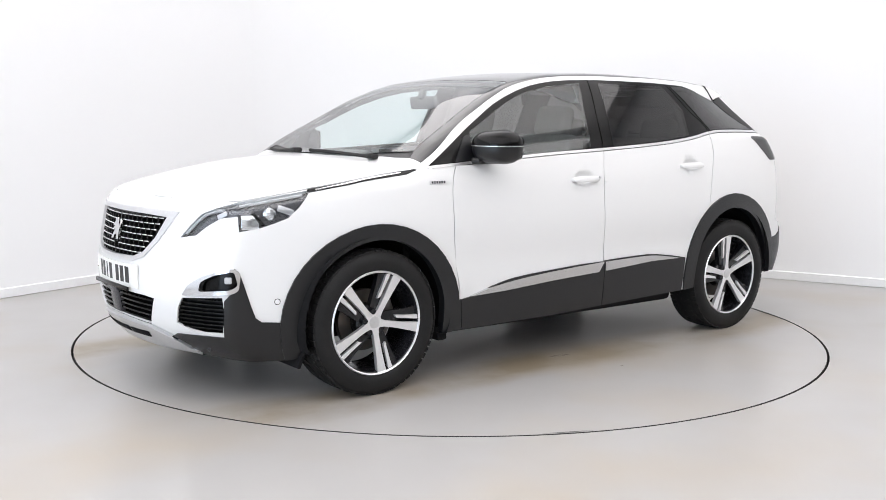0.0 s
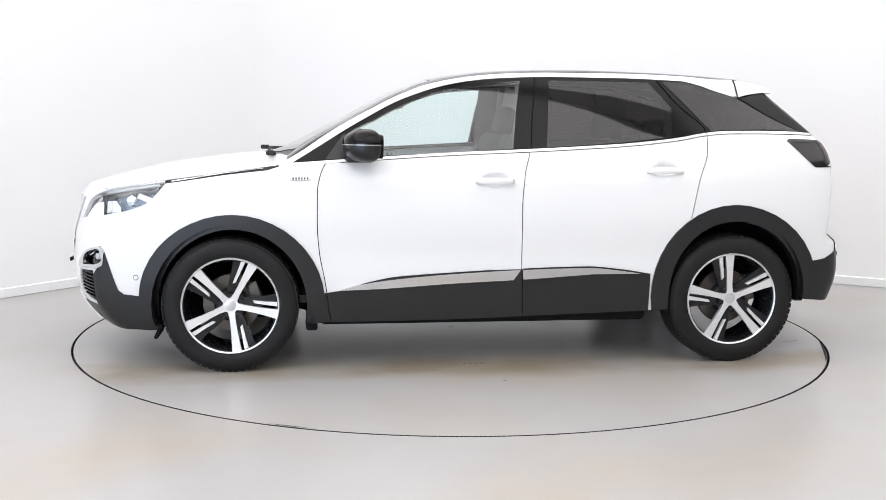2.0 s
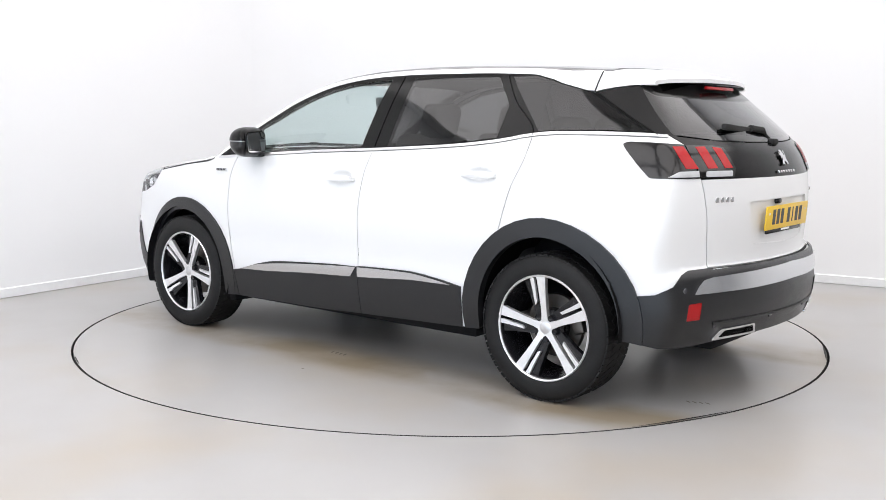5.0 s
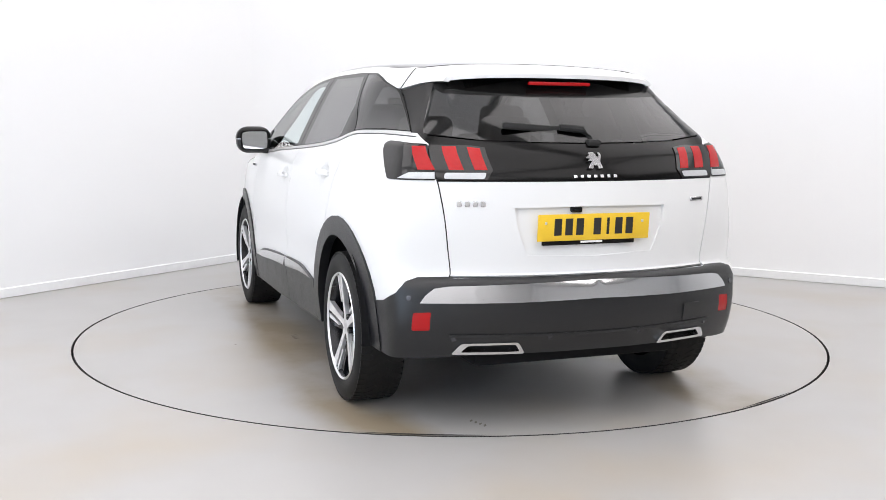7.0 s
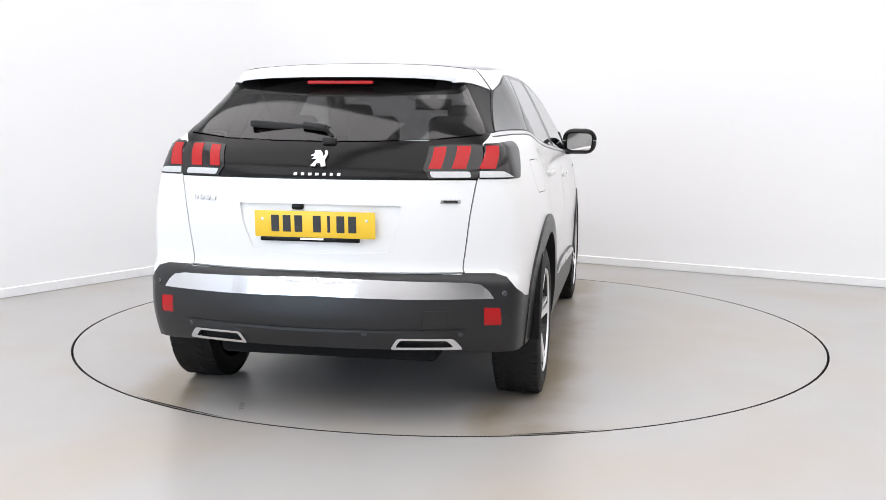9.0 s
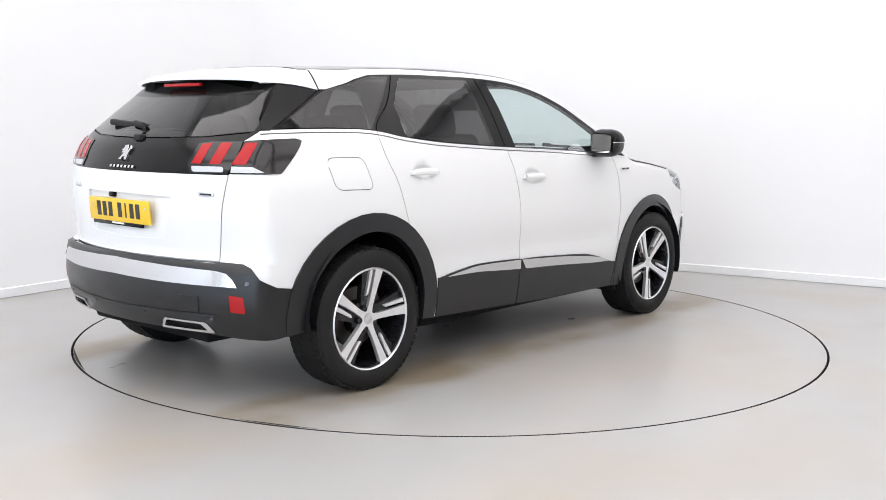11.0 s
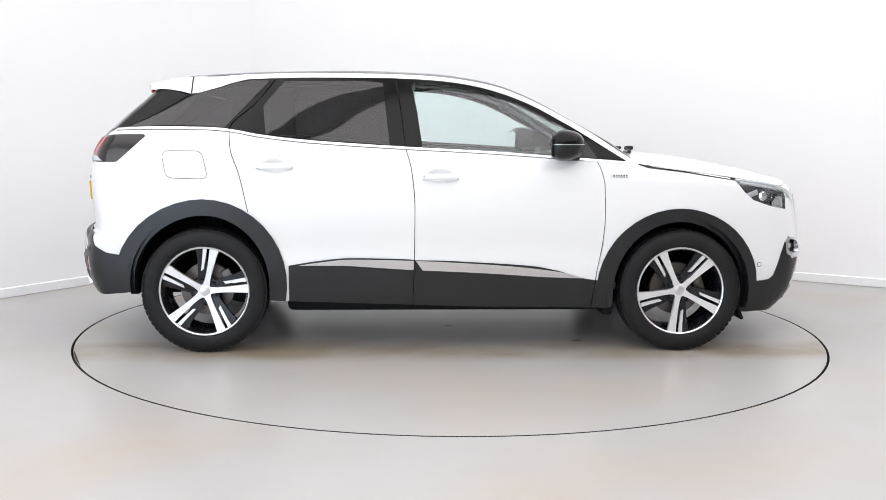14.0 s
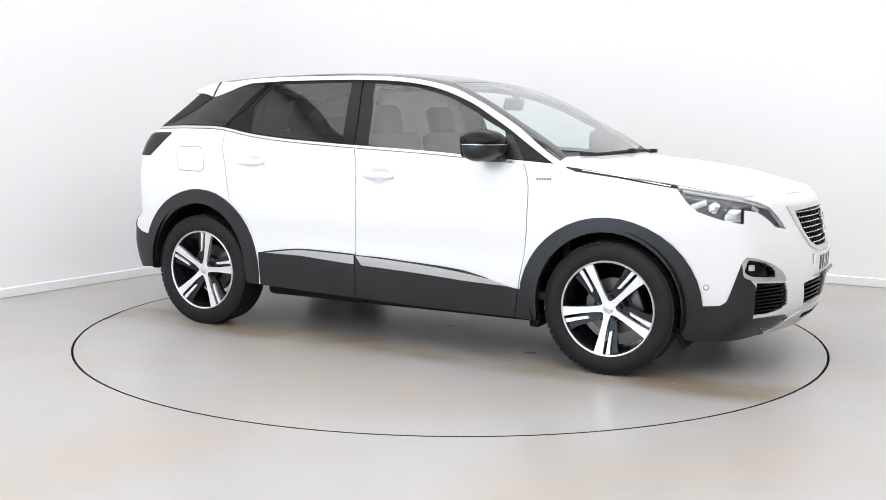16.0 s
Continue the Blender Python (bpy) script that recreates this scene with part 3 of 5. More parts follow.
HEADLAMP = [(2.225, 0.767), (2.17, 0.827), (2.115, 0.877), (2.038, 0.908), (1.957, 0.931), (1.827, 0.953), (1.642, 0.98), (1.699, 0.906), (1.75, 0.86), (1.809, 0.838), (1.865, 0.82), (1.948, 0.805), (1.953, 0.872), (2.022, 0.862), (2.085, 0.825), (2.14, 0.782)]
CLADF = [(1.966, 0.646), (1.944, 0.612), (1.906, 0.472), (1.89, 0.42), (1.865, 0.398), (1.768, 0.388), (1.76, 0.15), (2.25, 0.15), (2.2, 0.245), (2.312, 0.3), (2.26, 0.325), (2.11, 0.33), (2.014, 0.332), (2.008, 0.5), (1.985, 0.53)]
FOGTRIM = rounded([(2.2, 0.512), (2.168, 0.561), (2.096, 0.606), (2.009, 0.636), (1.966, 0.646), (1.944, 0.624), (1.953, 0.545), (1.985, 0.53)], 0.014)
FOGDARK = rounded([(2.116, 0.537), (2.105, 0.581), (2.045, 0.613), (1.969, 0.633), (1.955, 0.57), (1.985, 0.55)], 0.012)
FOGGRILLE = [(2.206, 0.5), (2.231, 0.455), (2.25, 0.379), (2.184, 0.353), (2.113, 0.342), (2.02, 0.346), (2.008, 0.436), (2.016, 0.515)]
GRILLE = [(SF, 0.862), (2.5, 0.86), (2.313, 0.852), (2.385, 0.75), (2.46, 0.685), (2.54, 0.66), (SF, 0.655)]
SURROUND = [(SF, 0.885), (2.46, 0.885), (2.24, 0.88), (2.36, 0.74), (2.45, 0.665), (2.55, 0.636), (SF, 0.63)]
LOWGRILLE = [(SF, 0.497), (2.446, 0.487), (2.377, 0.479), (2.428, 0.353), (2.672, 0.368), (SF, 0.37)]
SKID = [(SF, 0.352), (2.68, 0.352), (2.437, 0.338), (2.306, 0.303), (2.15, 0.238), (2.17, 0.15), (SF, 0.15)]
TAIL_OUT = rounded([(-1.664, 1.2), (-1.69, 1.209), (-1.78, 1.207), (-1.926, 1.199), (-1.96, 1.12), (-1.993, 1.056), (-1.79, 1.057), (-1.73, 1.123)], 0.008)
TAIL_IN = [(-1.932, 1.196), (-2.087, 1.194), (-2.148, 1.186), (-2.2, 1.097), (-2.181, 1.057), (-2.0, 1.057), (-1.967, 1.12)]
GATEPANEL = [(-1.85, 1.246), (-1.89, 1.243), (-1.932, 1.24), (-2.127, 1.217), (-2.405, 1.211), (SR, 1.209), (SR, 1.051), (-2.0, 1.051), (-1.96, 1.12), (-1.928, 1.2)]
REARGLASS = [(-1.68, 1.485), (-1.71, 1.443), (-1.885, 1.238), (-1.932, 1.236), (-2.127, 1.217), (-2.405, 1.211), (SR, 1.209), (SR, 1.51)]
FIN = [(-1.416, 1.44), (-1.45, 1.434), (-1.6, 1.456), (-1.68, 1.468), (-1.71, 1.443), (-1.885, 1.24), (-1.815, 1.244)]
RBUMPER = [(-1.6, 0.5), (-1.718, 0.54), (-1.826, 0.559), (-1.889, 0.598), (-1.917, 0.645), (-1.945, 0.658), (-2.044, 0.661), (-2.067, 0.655), (-2.4, 0.66), (SR, 0.661), (SR, 0.1), (-1.6, 0.1)]
RSTRIP = [(-1.968, 0.56), (-1.984, 0.592), (-2.009, 0.619), (-2.055, 0.628), (-2.406, 0.639), (SR, 0.643), (SR, 0.57), (-2.287, 0.562)]
REFLECTOR = rounded([(-1.948, 0.52), (-2.004, 0.524), (-1.998, 0.448), (-1.94, 0.446)], 0.006)
EXHAUST = rounded([(-2.055, 0.35), (-2.1, 0.398), (-2.325, 0.402), (-2.352, 0.353)], 0.012)
EXHOLE = rounded([(-2.092, 0.361), (-2.124, 0.389), (-2.312, 0.393), (-2.33, 0.363)], 0.008)
RECESS = [(-2.3, 0.945), (SR, 0.95), (SR, 0.74), (-2.36, 0.75), (-2.315, 0.86)]
FLAP = rounded([(-1.562, 1.122), (-1.345, 1.122), (-1.306, 0.97), (-1.53, 0.974)], 0.04, 6)

def side_regions(right):
    r = [("front_wing", GAP_FRONT + [(1.6, 0.1), (2.0, 0.1), (2.0, 1.2), (0.83, 1.2)]),
         ("front_bumper", GAP_NOSE + [(1.6, 0.6), (1.6, 0.1), (3, 0.1), (3, 1.2), (1.9, 1.2), (1.715, 0.95)]),
         ("front_door", GAP_FRONT + GAP_MID[::-1]),
         ("rear_door", GAP_MID + [(-0.9, 0.26), (-0.88, 0.5), (-0.95, 0.65), (-1.089, 0.79)] + GAP_REAR[::-1]),
         ("tailgate", [q for q in GAP_GATE if q[1] < 1.19] + [(SR - 0.1, 0.655), (SR - 0.1, 1.19)]),
         ("front_door_cladding", SILL_TOP[:25] + [(-0.18, 0.525), (-0.18, 0.1), (0.87, 0.1)]),
         ("rear_door_cladding", [(-0.18, 0.528)] + [q for q in SILL_TOP if q[0] < -0.2] + [(-0.87, 0.1), (-0.18, 0.1)]),
         ("front_strip", [q for q in STRIP if q[0] > -0.168] ),
         ("rear_strip", [(-0.178, 0.523)] + [q for q in STRIP if q[0] < -0.185] + [(-0.178, 0.474)]),
         ("gap", band(GAP_FRONT, 0.0045)), ("gap", band(GAP_MID, 0.0045)), ("gap", band(GAP_REAR, 0.0045)), ("gap", band(GAP_GATE, 0.0045)),
         ("rear_bumper", RBUMPER), ("gap", band([(-2.044, 0.664), (-2.4, 0.664), (SR, 0.665)], 0.008)),
         ("front_cladding", CLADF),
         ("front_arch", arc(1.322, 0.352, 0.468, 0.464, -30, 210)), ("rear_arch", arc(-1.335, 0.39, 0.455, 0.47, -40, 220)),
         ("void", arc(1.32, 0.352, 0.372, 0.39, 0, 180) + [(0.95, 0.0), (1.69, 0.0)]),
         ("void", arc(-1.335, 0.39, 0.358, 0.382, 0, 180) + [(-1.693, 0.0), (-0.977, 0.0)]),
         ("wing_trim", [(1.66, 0.968), (1.65, 0.995), (1.36, 1.034), (1.097, 1.066), (1.08, 1.06), (1.139, 1.04), (1.354, 1.015)]),
         ("wing_chrome", [(1.62, 0.982), (1.36, 1.0245), (1.16, 1.048), (1.165, 1.044), (1.36, 1.0195), (1.62, 0.977)]),
         ("bonnet_gap", [(SF, 0.945), (2.2, 0.945), (1.965, 0.945), (1.8, 0.975), (1.642, 1.0), (1.1, 1.08), (1.1, 1.06), (1.336, 1.027), (1.642, 0.985), (1.8, 0.959), (1.958, 0.932), (2.05, 0.9362), (2.2, 0.9363), (SF, 0.9363)]),
         ("belt_trim", band(BELT, 0.014)), ("gap", band([(a, b - 0.0155) for a, b in DLO_LOW[4:]], 0.0035)),
         ("window_frame", DLO_LOW + DLO_TOP[::-1]),
         ("front_glass", curve_line([(0.72, 1.105), (0.72, 1.225), (0.601, 1.3), (0.48, 1.37), (0.328, 1.44), (0.174, 1.486), (0.02, 1.511), (-0.195, 1.527)], 3) + [(-0.161, 1.376), (-0.13, 1.152)]),
         ("rear_glass", [(-0.312, 1.161), (-0.354, 1.533), (-0.906, 1.527), (-1.018, 1.383), (-0.999, 1.218), (-0.72, 1.188)]),
         ("quarter_glass", [(-0.985, 1.53), (-1.11, 1.528), (-1.165, 1.516), (-1.215, 1.503), (-1.258, 1.487), (-1.395, 1.441), (-1.79, 1.252), (-1.526, 1.26), (-1.324, 1.258), (-1.225, 1.25)]),
         ("gap", band([q for q in GAP_MID if q[1] > 1.14], 0.007)), ("gap", band([q for q in GAP_REAR if q[1] > 1.22], 0.007)),
         ("void", [(-1.432, 1.432), (-1.6, 1.452), (-1.68, 1.464), (-1.71, 1.44), (-1.76, 1.44), (-1.76, 1.7), (-1.432, 1.7)]), ("fin", FIN), ("gap", band([(-1.405, 1.444), (-1.43, 1.436), (-1.61, 1.348), (-1.815, 1.2436)], 0.006)), ("screen", REARGLASS), ("screen_band", [(-1.68, 1.485), (-1.71, 1.443), (-1.8, 1.415), (-1.9, 1.41), (-2.3, 1.402), (SR, 1.4), (SR, 1.51)]), ("gate_panel", GATEPANEL),
         ("gap", band([(-1.9, 1.237), (-2.006, 1.2265), (-2.127, 1.2155), (-2.4, 1.2085), (SR, 1.206)], 0.005)),
         ("tail_outer", TAIL_OUT), ("tail_inner", TAIL_IN), ("gap", band([(-1.929, 1.198), (-1.963, 1.12), (-1.996, 1.056)], 0.005)),
         ("claw_outer", [(-1.875, 1.19), (-1.921, 1.19), (-1.984, 1.097), (-1.927, 1.097)]),
         ("claw_inner", [(-1.978, 1.189), (-2.03, 1.189), (-2.086, 1.097), (-2.032, 1.097)]),
         ("claw_middle", [(-2.074, 1.187), (-2.128, 1.182), (-2.178, 1.097), (-2.127, 1.097)]),
         ("clear_outer", [(-1.9, 1.086), (-1.984, 1.088), (-1.988, 1.062), (-1.86, 1.062)]),
         ("clear_inner", rounded([(-2.02, 1.086), (-2.176, 1.086), (-2.17, 1.062), (-2.018, 1.062)], 0.008)),
         ("rear_strip_bumper", RSTRIP), ("reflector", REFLECTOR), ("exhaust_trim", EXHAUST), ("exhaust_hole", EXHOLE),
         ("recess", RECESS),
         ("headlamp", HEADLAMP), ("fog_grille", FOGGRILLE), ("fog_trim", FOGTRIM), ("fog_dark", FOGDARK),
         ("grille_surround", SURROUND), ("grille", GRILLE), ("low_grille", LOWGRILLE), ("skid_plate", SKID),
         ("gap", band([(SF, 0.36), (2.68, 0.36), (2.437, 0.346), (2.306, 0.311), (2.2, 0.262)], 0.012))]
    r = [(n, settle(q)) for n, q in r]
    if right:
        r += [("gap", band(FLAP + FLAP[:2], 0.0035))]
    return r

def dent(u, v):
    """Hollows behind the two door handles and a soft crease low on the doors."""
    d = np.zeros_like(u)
    for cx, cz in ((-0.03, 0.995), (-0.945, 1.045)):
        r = ((u - cx) / 0.075) ** 2 + ((v - cz) / 0.034) ** 2
        d -= 0.018 * np.clip(1 - r, 0, 1) ** 0.8
    return d - 0.006 * np.exp(-((v - 0.6) / 0.06) ** 2)

def recess_lift(u, v):
    return -0.002 - 0.013 * np.clip((v - 0.72) / 0.22, 0, 1)

DETAIL = [(-0.12, 0.06, 0.955, 1.035, 0.009), (-1.035, -0.855, 1.005, 1.085, 0.009)]
skins = {1: Skin(round_skin, OUTER, "body_side", side_regions(False), 0.036, DETAIL),
         -1: Skin(round_skin, OUTER, "body_side", side_regions(True), 0.036, DETAIL)}
L = skins[1]

def skin_part(name, keys, mat, parent=None, side=1, lift=0.0, rim=0.012, both=False, label=""):
    me = skins[side].mesh(name, keys, mat, side, lift, rim, both)
    return part(name, me, mat, parent or car, label)

front_bumper = skin_part("front_bumper", "front_bumper", WHITE, both=True)
tailgate = skin_part("tailgate", "tailgate", WHITE, both=True, rim=0.05)
skin_part("plate_recess", "recess", WHITE, tailgate, lift=recess_lift, rim=0.0, both=True)
skin_part("rear_screen", "screen", TINT, tailgate, both=True, rim=0.004, label="dark tinted rear window")
skin_part("garnish", "gate_panel", GLOSS, tailgate, both=True, label="gloss black panel between the tail lamps")
skin_part("screen_band", "screen_band", GLOSS, tailgate, both=True, rim=0.004, label="black band along the top of the rear window")
rear_bumper = skin_part("rear_bumper", "rear_bumper", CLAD, lift=0.006, rim=0.03, both=True, label="dark grained plastic rear bumper")
skin_part("bumper_strip", "rear_strip_bumper", CHROME, rear_bumper, lift=0.012, both=True, label="bright chrome strip")
skin_part("grille_surround", "grille_surround", SATIN, front_bumper, lift=0.006, rim=0.03, both=True, label="satin silver grille frame")
grille = skin_part("grille", "grille", GLOSS, front_bumper, lift=-0.035, rim=0.0, both=True, label="black grille with rows of chrome tabs")
low_grille = skin_part("lower_grille", "low_grille", UNDER, front_bumper, lift=-0.05, rim=0.0, both=True, label="dark lower air intake")
skid = skin_part("skid_plate", "skid_plate", SATIN, front_bumper, lift=0.012, rim=0.03, both=True, label="silver skid plate")

doors = {}
for sd in (1, -1):
    skin_part("body_side", "body_side", WHITE, side=sd)
    skin_part("front_wing", "front_wing", WHITE, side=sd)
    for k in ("front", "rear"):
        d = skin_part(k + "_door", k + "_door", WHITE, side=sd, lift=dent)
        doors[k, sd] = d
        skin_part("cladding", k + "_door_cladding", CLAD, d, sd, 0.008, 0.03, label="dark plastic door cladding")
        skin_part("chrome_strip", k + "_strip", CHROME, d, sd, 0.014, 0.016, label="chrome strip above the cladding")
    skin_part("window", "front_glass", CLEAR, doors["front", sd], sd, 0.0, 0.0, label="lightly tinted window")
    skin_part("window", "rear_glass", TINT, doors["rear", sd], sd, 0.0, 0.0, label="dark privacy window")
    skin_part("quarter_window", "quarter_glass", TINT, side=sd, lift=0.002, rim=0.004, label="dark privacy glass")
    skin_part("window_frame", "window_frame", GLOSS, side=sd, lift=-0.001, rim=0.02, label="gloss black window surround")
    skin_part("belt_trim", "belt_trim", SATIN, side=sd, lift=0.003, label="bright strip below the windows")
    skin_part("rear_fin", "fin", FINBLACK, tailgate, sd, 0.0, 0.02)
    skin_part("gap_seal", ("gap", "bonnet_gap"), GAP, side=sd, lift=-0.009, rim=0.0)
    skin_part("wing_trim", "wing_trim", GAP, side=sd, lift=0.002, label="gloss black trim on the wing")
    skin_part("wing_chrome", "wing_chrome", CHROME, side=sd, lift=0.004)
    skin_part("wheel_arch", "front_arch", CLAD, side=sd, lift=0.011, rim=0.045, label="dark plastic wheel arch")
    skin_part("wheel_arch", "rear_arch", CLAD, side=sd, lift=0.011, rim=0.045, label="dark plastic wheel arch")
    skin_part("lower_cladding", "front_cladding", CLAD, front_bumper, sd, 0.006, 0.03, label="dark plastic lower corner")
    fg = skin_part("fog_grille", "fog_grille", UNDER, front_bumper, sd, -0.035, 0.0)
    skin_part("fog_trim", "fog_trim", CHROME, front_bumper, sd, 0.012, 0.03, label="bright silver fog lamp surround")
    skin_part("fog_lamp_housing", "fog_dark", GLOSS, front_bumper, sd, -0.03, 0.0)
    lamp = skin_part("headlamp", "headlamp", HOUSING, side=sd, lift=-0.028, rim=0.0, label="clear headlamp with dark housing")
    skin_part("lens", "headlamp", LENS, lamp, sd, 0.001, 0.035)
    tl = skin_part("tail_lamp", "tail_outer", SMOKE, side=sd, lift=0.004, rim=0.03, label="smoked tail lamp with red claw")
    skin_part("claw", "claw_outer", RED, tl, sd, 0.0055, 0.006)
    skin_part("reversing_strip", "clear_outer", FROST, tl, sd, 0.0055, 0.006)
    tl = skin_part("tail_lamp", "tail_inner", SMOKE, tailgate, sd, 0.004, 0.03, label="smoked tail lamp with two red claws")
    skin_part("claw", "claw_inner", RED, tl, sd, 0.0055, 0.006)
    skin_part("claw", "claw_middle", RED, tl, sd, 0.0055, 0.006)
    skin_part("reversing_strip", "clear_inner", FROST, tl, sd, 0.0055, 0.006)
    skin_part("reflector", "reflector", RED, rear_bumper, sd, 0.004, 0.03, label="red reflector")
    skin_part("exhaust_trim", "exhaust_trim", CHROME, rear_bumper, sd, 0.018, 0.04, label="chrome exhaust frame")
    skin_part("exhaust_hole", "exhaust_hole", GAP, rear_bumper, sd, -0.02, 0.0)

# ---- the car: bonnet, windscreen, roof ----
edge_xy = round_skin(*np.array(densify(NOSE + EDGE, 0.03, False)).T)[:, :2]
TOP_OUTER = [tuple(q) for q in edge_xy] + [(-1.46, edge_xy[-1, 1]), (-1.46, -0.0), (edge_xy[0, 0], -0.0)]
top_regions = [("bonnet", [(2.6, -0.1), (2.6, 1.2), (1.05, 1.2), (1.045, 0.74), (1.11, 0.45), (1.187, 0.2), (1.2, -0.1)]),
               ("cowl", [(1.2, -0.1), (1.187, 0.2), (1.11, 0.45), (1.045, 0.74), (1.0, 0.712), (1.07, 0.45), (1.15, 0.2), (1.158, -0.1)]),
               ("windscreen", [(1.158, -0.1), (1.15, 0.2), (1.07, 0.45), (0.995, 0.705), (0.86, 0.682), (0.7, 0.65), (0.55, 0.625), (0.4, 0.605), (0.3, 0.59), (0.292, 0.3), (0.285, -0.1)]),
               ("gap", band([(0.3, 0.6), (0.287, 0.57), (0.279, 0.3), (0.272, -0.1)], 0.006)),
               ("seam", band([(-0.42, 0.47), (-0.42, -0.1)], 0.006))]
top = Skin(top_skin, TOP_OUTER, "roof", top_regions, 0.04)
bonnet = part("bonnet", top.mesh("bonnet", "bonnet", WHITE, lift=lambda u, v: 0.006 * np.exp(-((v - (0.55 - 0.27 * np.clip((u - 1.2) / 0.9, 0, 1))) / 0.06) ** 2), both=True), WHITE, car)
part("cowl", top.mesh("cowl", "cowl", CLAD, lift=-0.004, both=True), CLAD, car, "black plastic cowl")
part("windscreen", top.mesh("windscreen", "windscreen", SCREEN, lift=0.001, rim=0.004, both=True), SCREEN, car, "clear windscreen")
roof = part("roof", top.mesh("roof", "roof", ROOFGLOSS, both=True), ROOFGLOSS, car, "gloss black roof with dark glass panel")
part("screen_seal", top.mesh("screen_seal", "gap", GAP, lift=-0.004, rim=0, both=True), GAP, roof)
part("roof_seal", top.mesh("roof_seal", "seam", GAP, lift=-0.004, rim=0, both=True), GAP, roof)

def spoiler():
    """White roof spoiler: a curved blade with a flank that runs down to the quarter window."""
    nu, nc, nf = 14, 31, 6
    def section(i):
        t = i / (nu - 1)
        hw = 0.558 - 0.055 * t
        over, under = [], []
        for j in range(nc):
            y = hw * (2 * j / (nc - 1) - 1)
            q = abs(y) / hw
            x = -1.432 - t * (0.345 - 0.4 * y * y)
            z = float(TOP(x)) - 0.064 * y * y + 0.002 - 0.03 * t * t - 0.01 * q ** 6
            over.append((x, y, z))
            under.append((x, y, z - 0.04 * (1 - 0.55 * t)))
        lo, hi, lo2, hi2 = [], [], [], []
        for k in range(1, nf + 1):
            a = k / nf
            dy, dz = 0.074 * (1 - 0.75 * t) * a, 0.094 * (1 - 0.8 * t) * a ** 1.15
            for end, top_l, low_l, sg in ((over[0], lo, lo2, -1), (over[-1], hi, hi2, 1)):
                top_l.append((end[0], end[1] + sg * dy, end[2] - dz))
                low_l.append((end[0], end[1] + sg * (dy - 0.03), end[2] - dz - 0.004))
        return lo[::-1] + over + hi, lo2[::-1] + under + hi2
    rows = [section(i) for i in range(nu)]
    nv = nc + 2 * nf
    v = [(x + OFF[0], y + OFF[1], z) for k in (0, 1) for i in range(nu) for x, y, z in rows[i][k]]
    m, f = nu * nv, []
    for i in range(nu - 1):
        for j in range(nv - 1):
            a = i * nv + j
            f += [(a, a + 1, a + nv + 1, a + nv), (m + a + nv, m + a + nv + 1, m + a + 1, m + a)]
    for j in range(nv - 1):
        f += [((nu - 1) * nv + j, (nu - 1) * nv + j + 1, m + (nu - 1) * nv + j + 1, m + (nu - 1) * nv + j), (j + 1, j, m + j, m + j + 1)]
    for i in range(nu - 1):
        a, b = i * nv, i * nv + nv - 1
        f += [(a, a + nv, m + a + nv, m + a), (b + nv, b, m + b, m + b + nv)]
    sp = part("spoiler", bm_of(v, f), WHITE, tailgate, "white roof spoiler")
    edge = rows[0][0]
    sv = [(x + OFF[0] + dx, y * 1.003 + OFF[1], z + 0.0015) for dx in (0.003, -0.003) for x, y, z in edge]
    sv += [(x, y - 0.004 * (1 if y > OFF[1] else -1), z - 0.006) for x, y, z in sv]
    k = len(edge)
    sf = []
    for j in range(k - 1):
        for a, b in ((0, k), (k, 3 * k), (3 * k, 2 * k), (2 * k, 0)):
            sf.append((a + j, a + j + 1, b + j + 1, b + j))
    part("spoiler_seam", bm_of(sv, sf), GAP, sp, "dark joint between roof and spoiler")
    part("spoiler_underside", boxed((-1.6 + OFF[0], OFF[1], 1.5), (0.2, 0.84, 0.014), (0, -9, 0), 0.006), GLOSS, sp)
    lamp = boxed((-1.757 + OFF[0], OFF[1], 1.461), (0.02, 0.3, 0.016), bevel=0.004)
    part("brake_lamp", lamp, RED, sp, "red high-level brake lamp")

spoiler()

def at_car(x, y, z, *turn):
    return pose(x + OFF[0], y + OFF[1], z, *turn)

# ---- the car: wheels ----
TYRE = [(0.25, -0.103), (0.272, -0.11), (0.302, -0.112), (0.33, -0.104), (0.342, -0.09), (0.347, -0.05), (0.348, 0.0), (0.347, 0.05), (0.342, 0.09), (0.33, 0.104), (0.302, 0.112), (0.275, 0.112), (0.258, 0.107), (0.247, 0.1)]

def ring_piece(r0, r1, a0, a1, y0, y1, n=6):
    """A slab between two radii and two angles (degrees at both radii)."""
    v, f = [], []
    for y in (y0, y1):
        for i in range(n + 1):
            for r, (p, q) in ((r0, a0), (r1, a1)):
                a = radians(p + (q - p) * i / n)
                v.append((r * math.cos(a), y, r * math.sin(a)))
    k = 2 * (n + 1)
    for i in range(n):
        a = 2 * i
        f += [(a, a + 1, a + 3, a + 2), (k + a + 2, k + a + 3, k + a + 1, k + a), (a + 1, k + a + 1, k + a + 3, a + 3), (a + 2, k + a + 2, k + a, a)]
    f += [(0, k, k + 1, 1), (2 * n + 1, k + 2 * n + 1, k + 2 * n, 2 * n)]
    return v, f

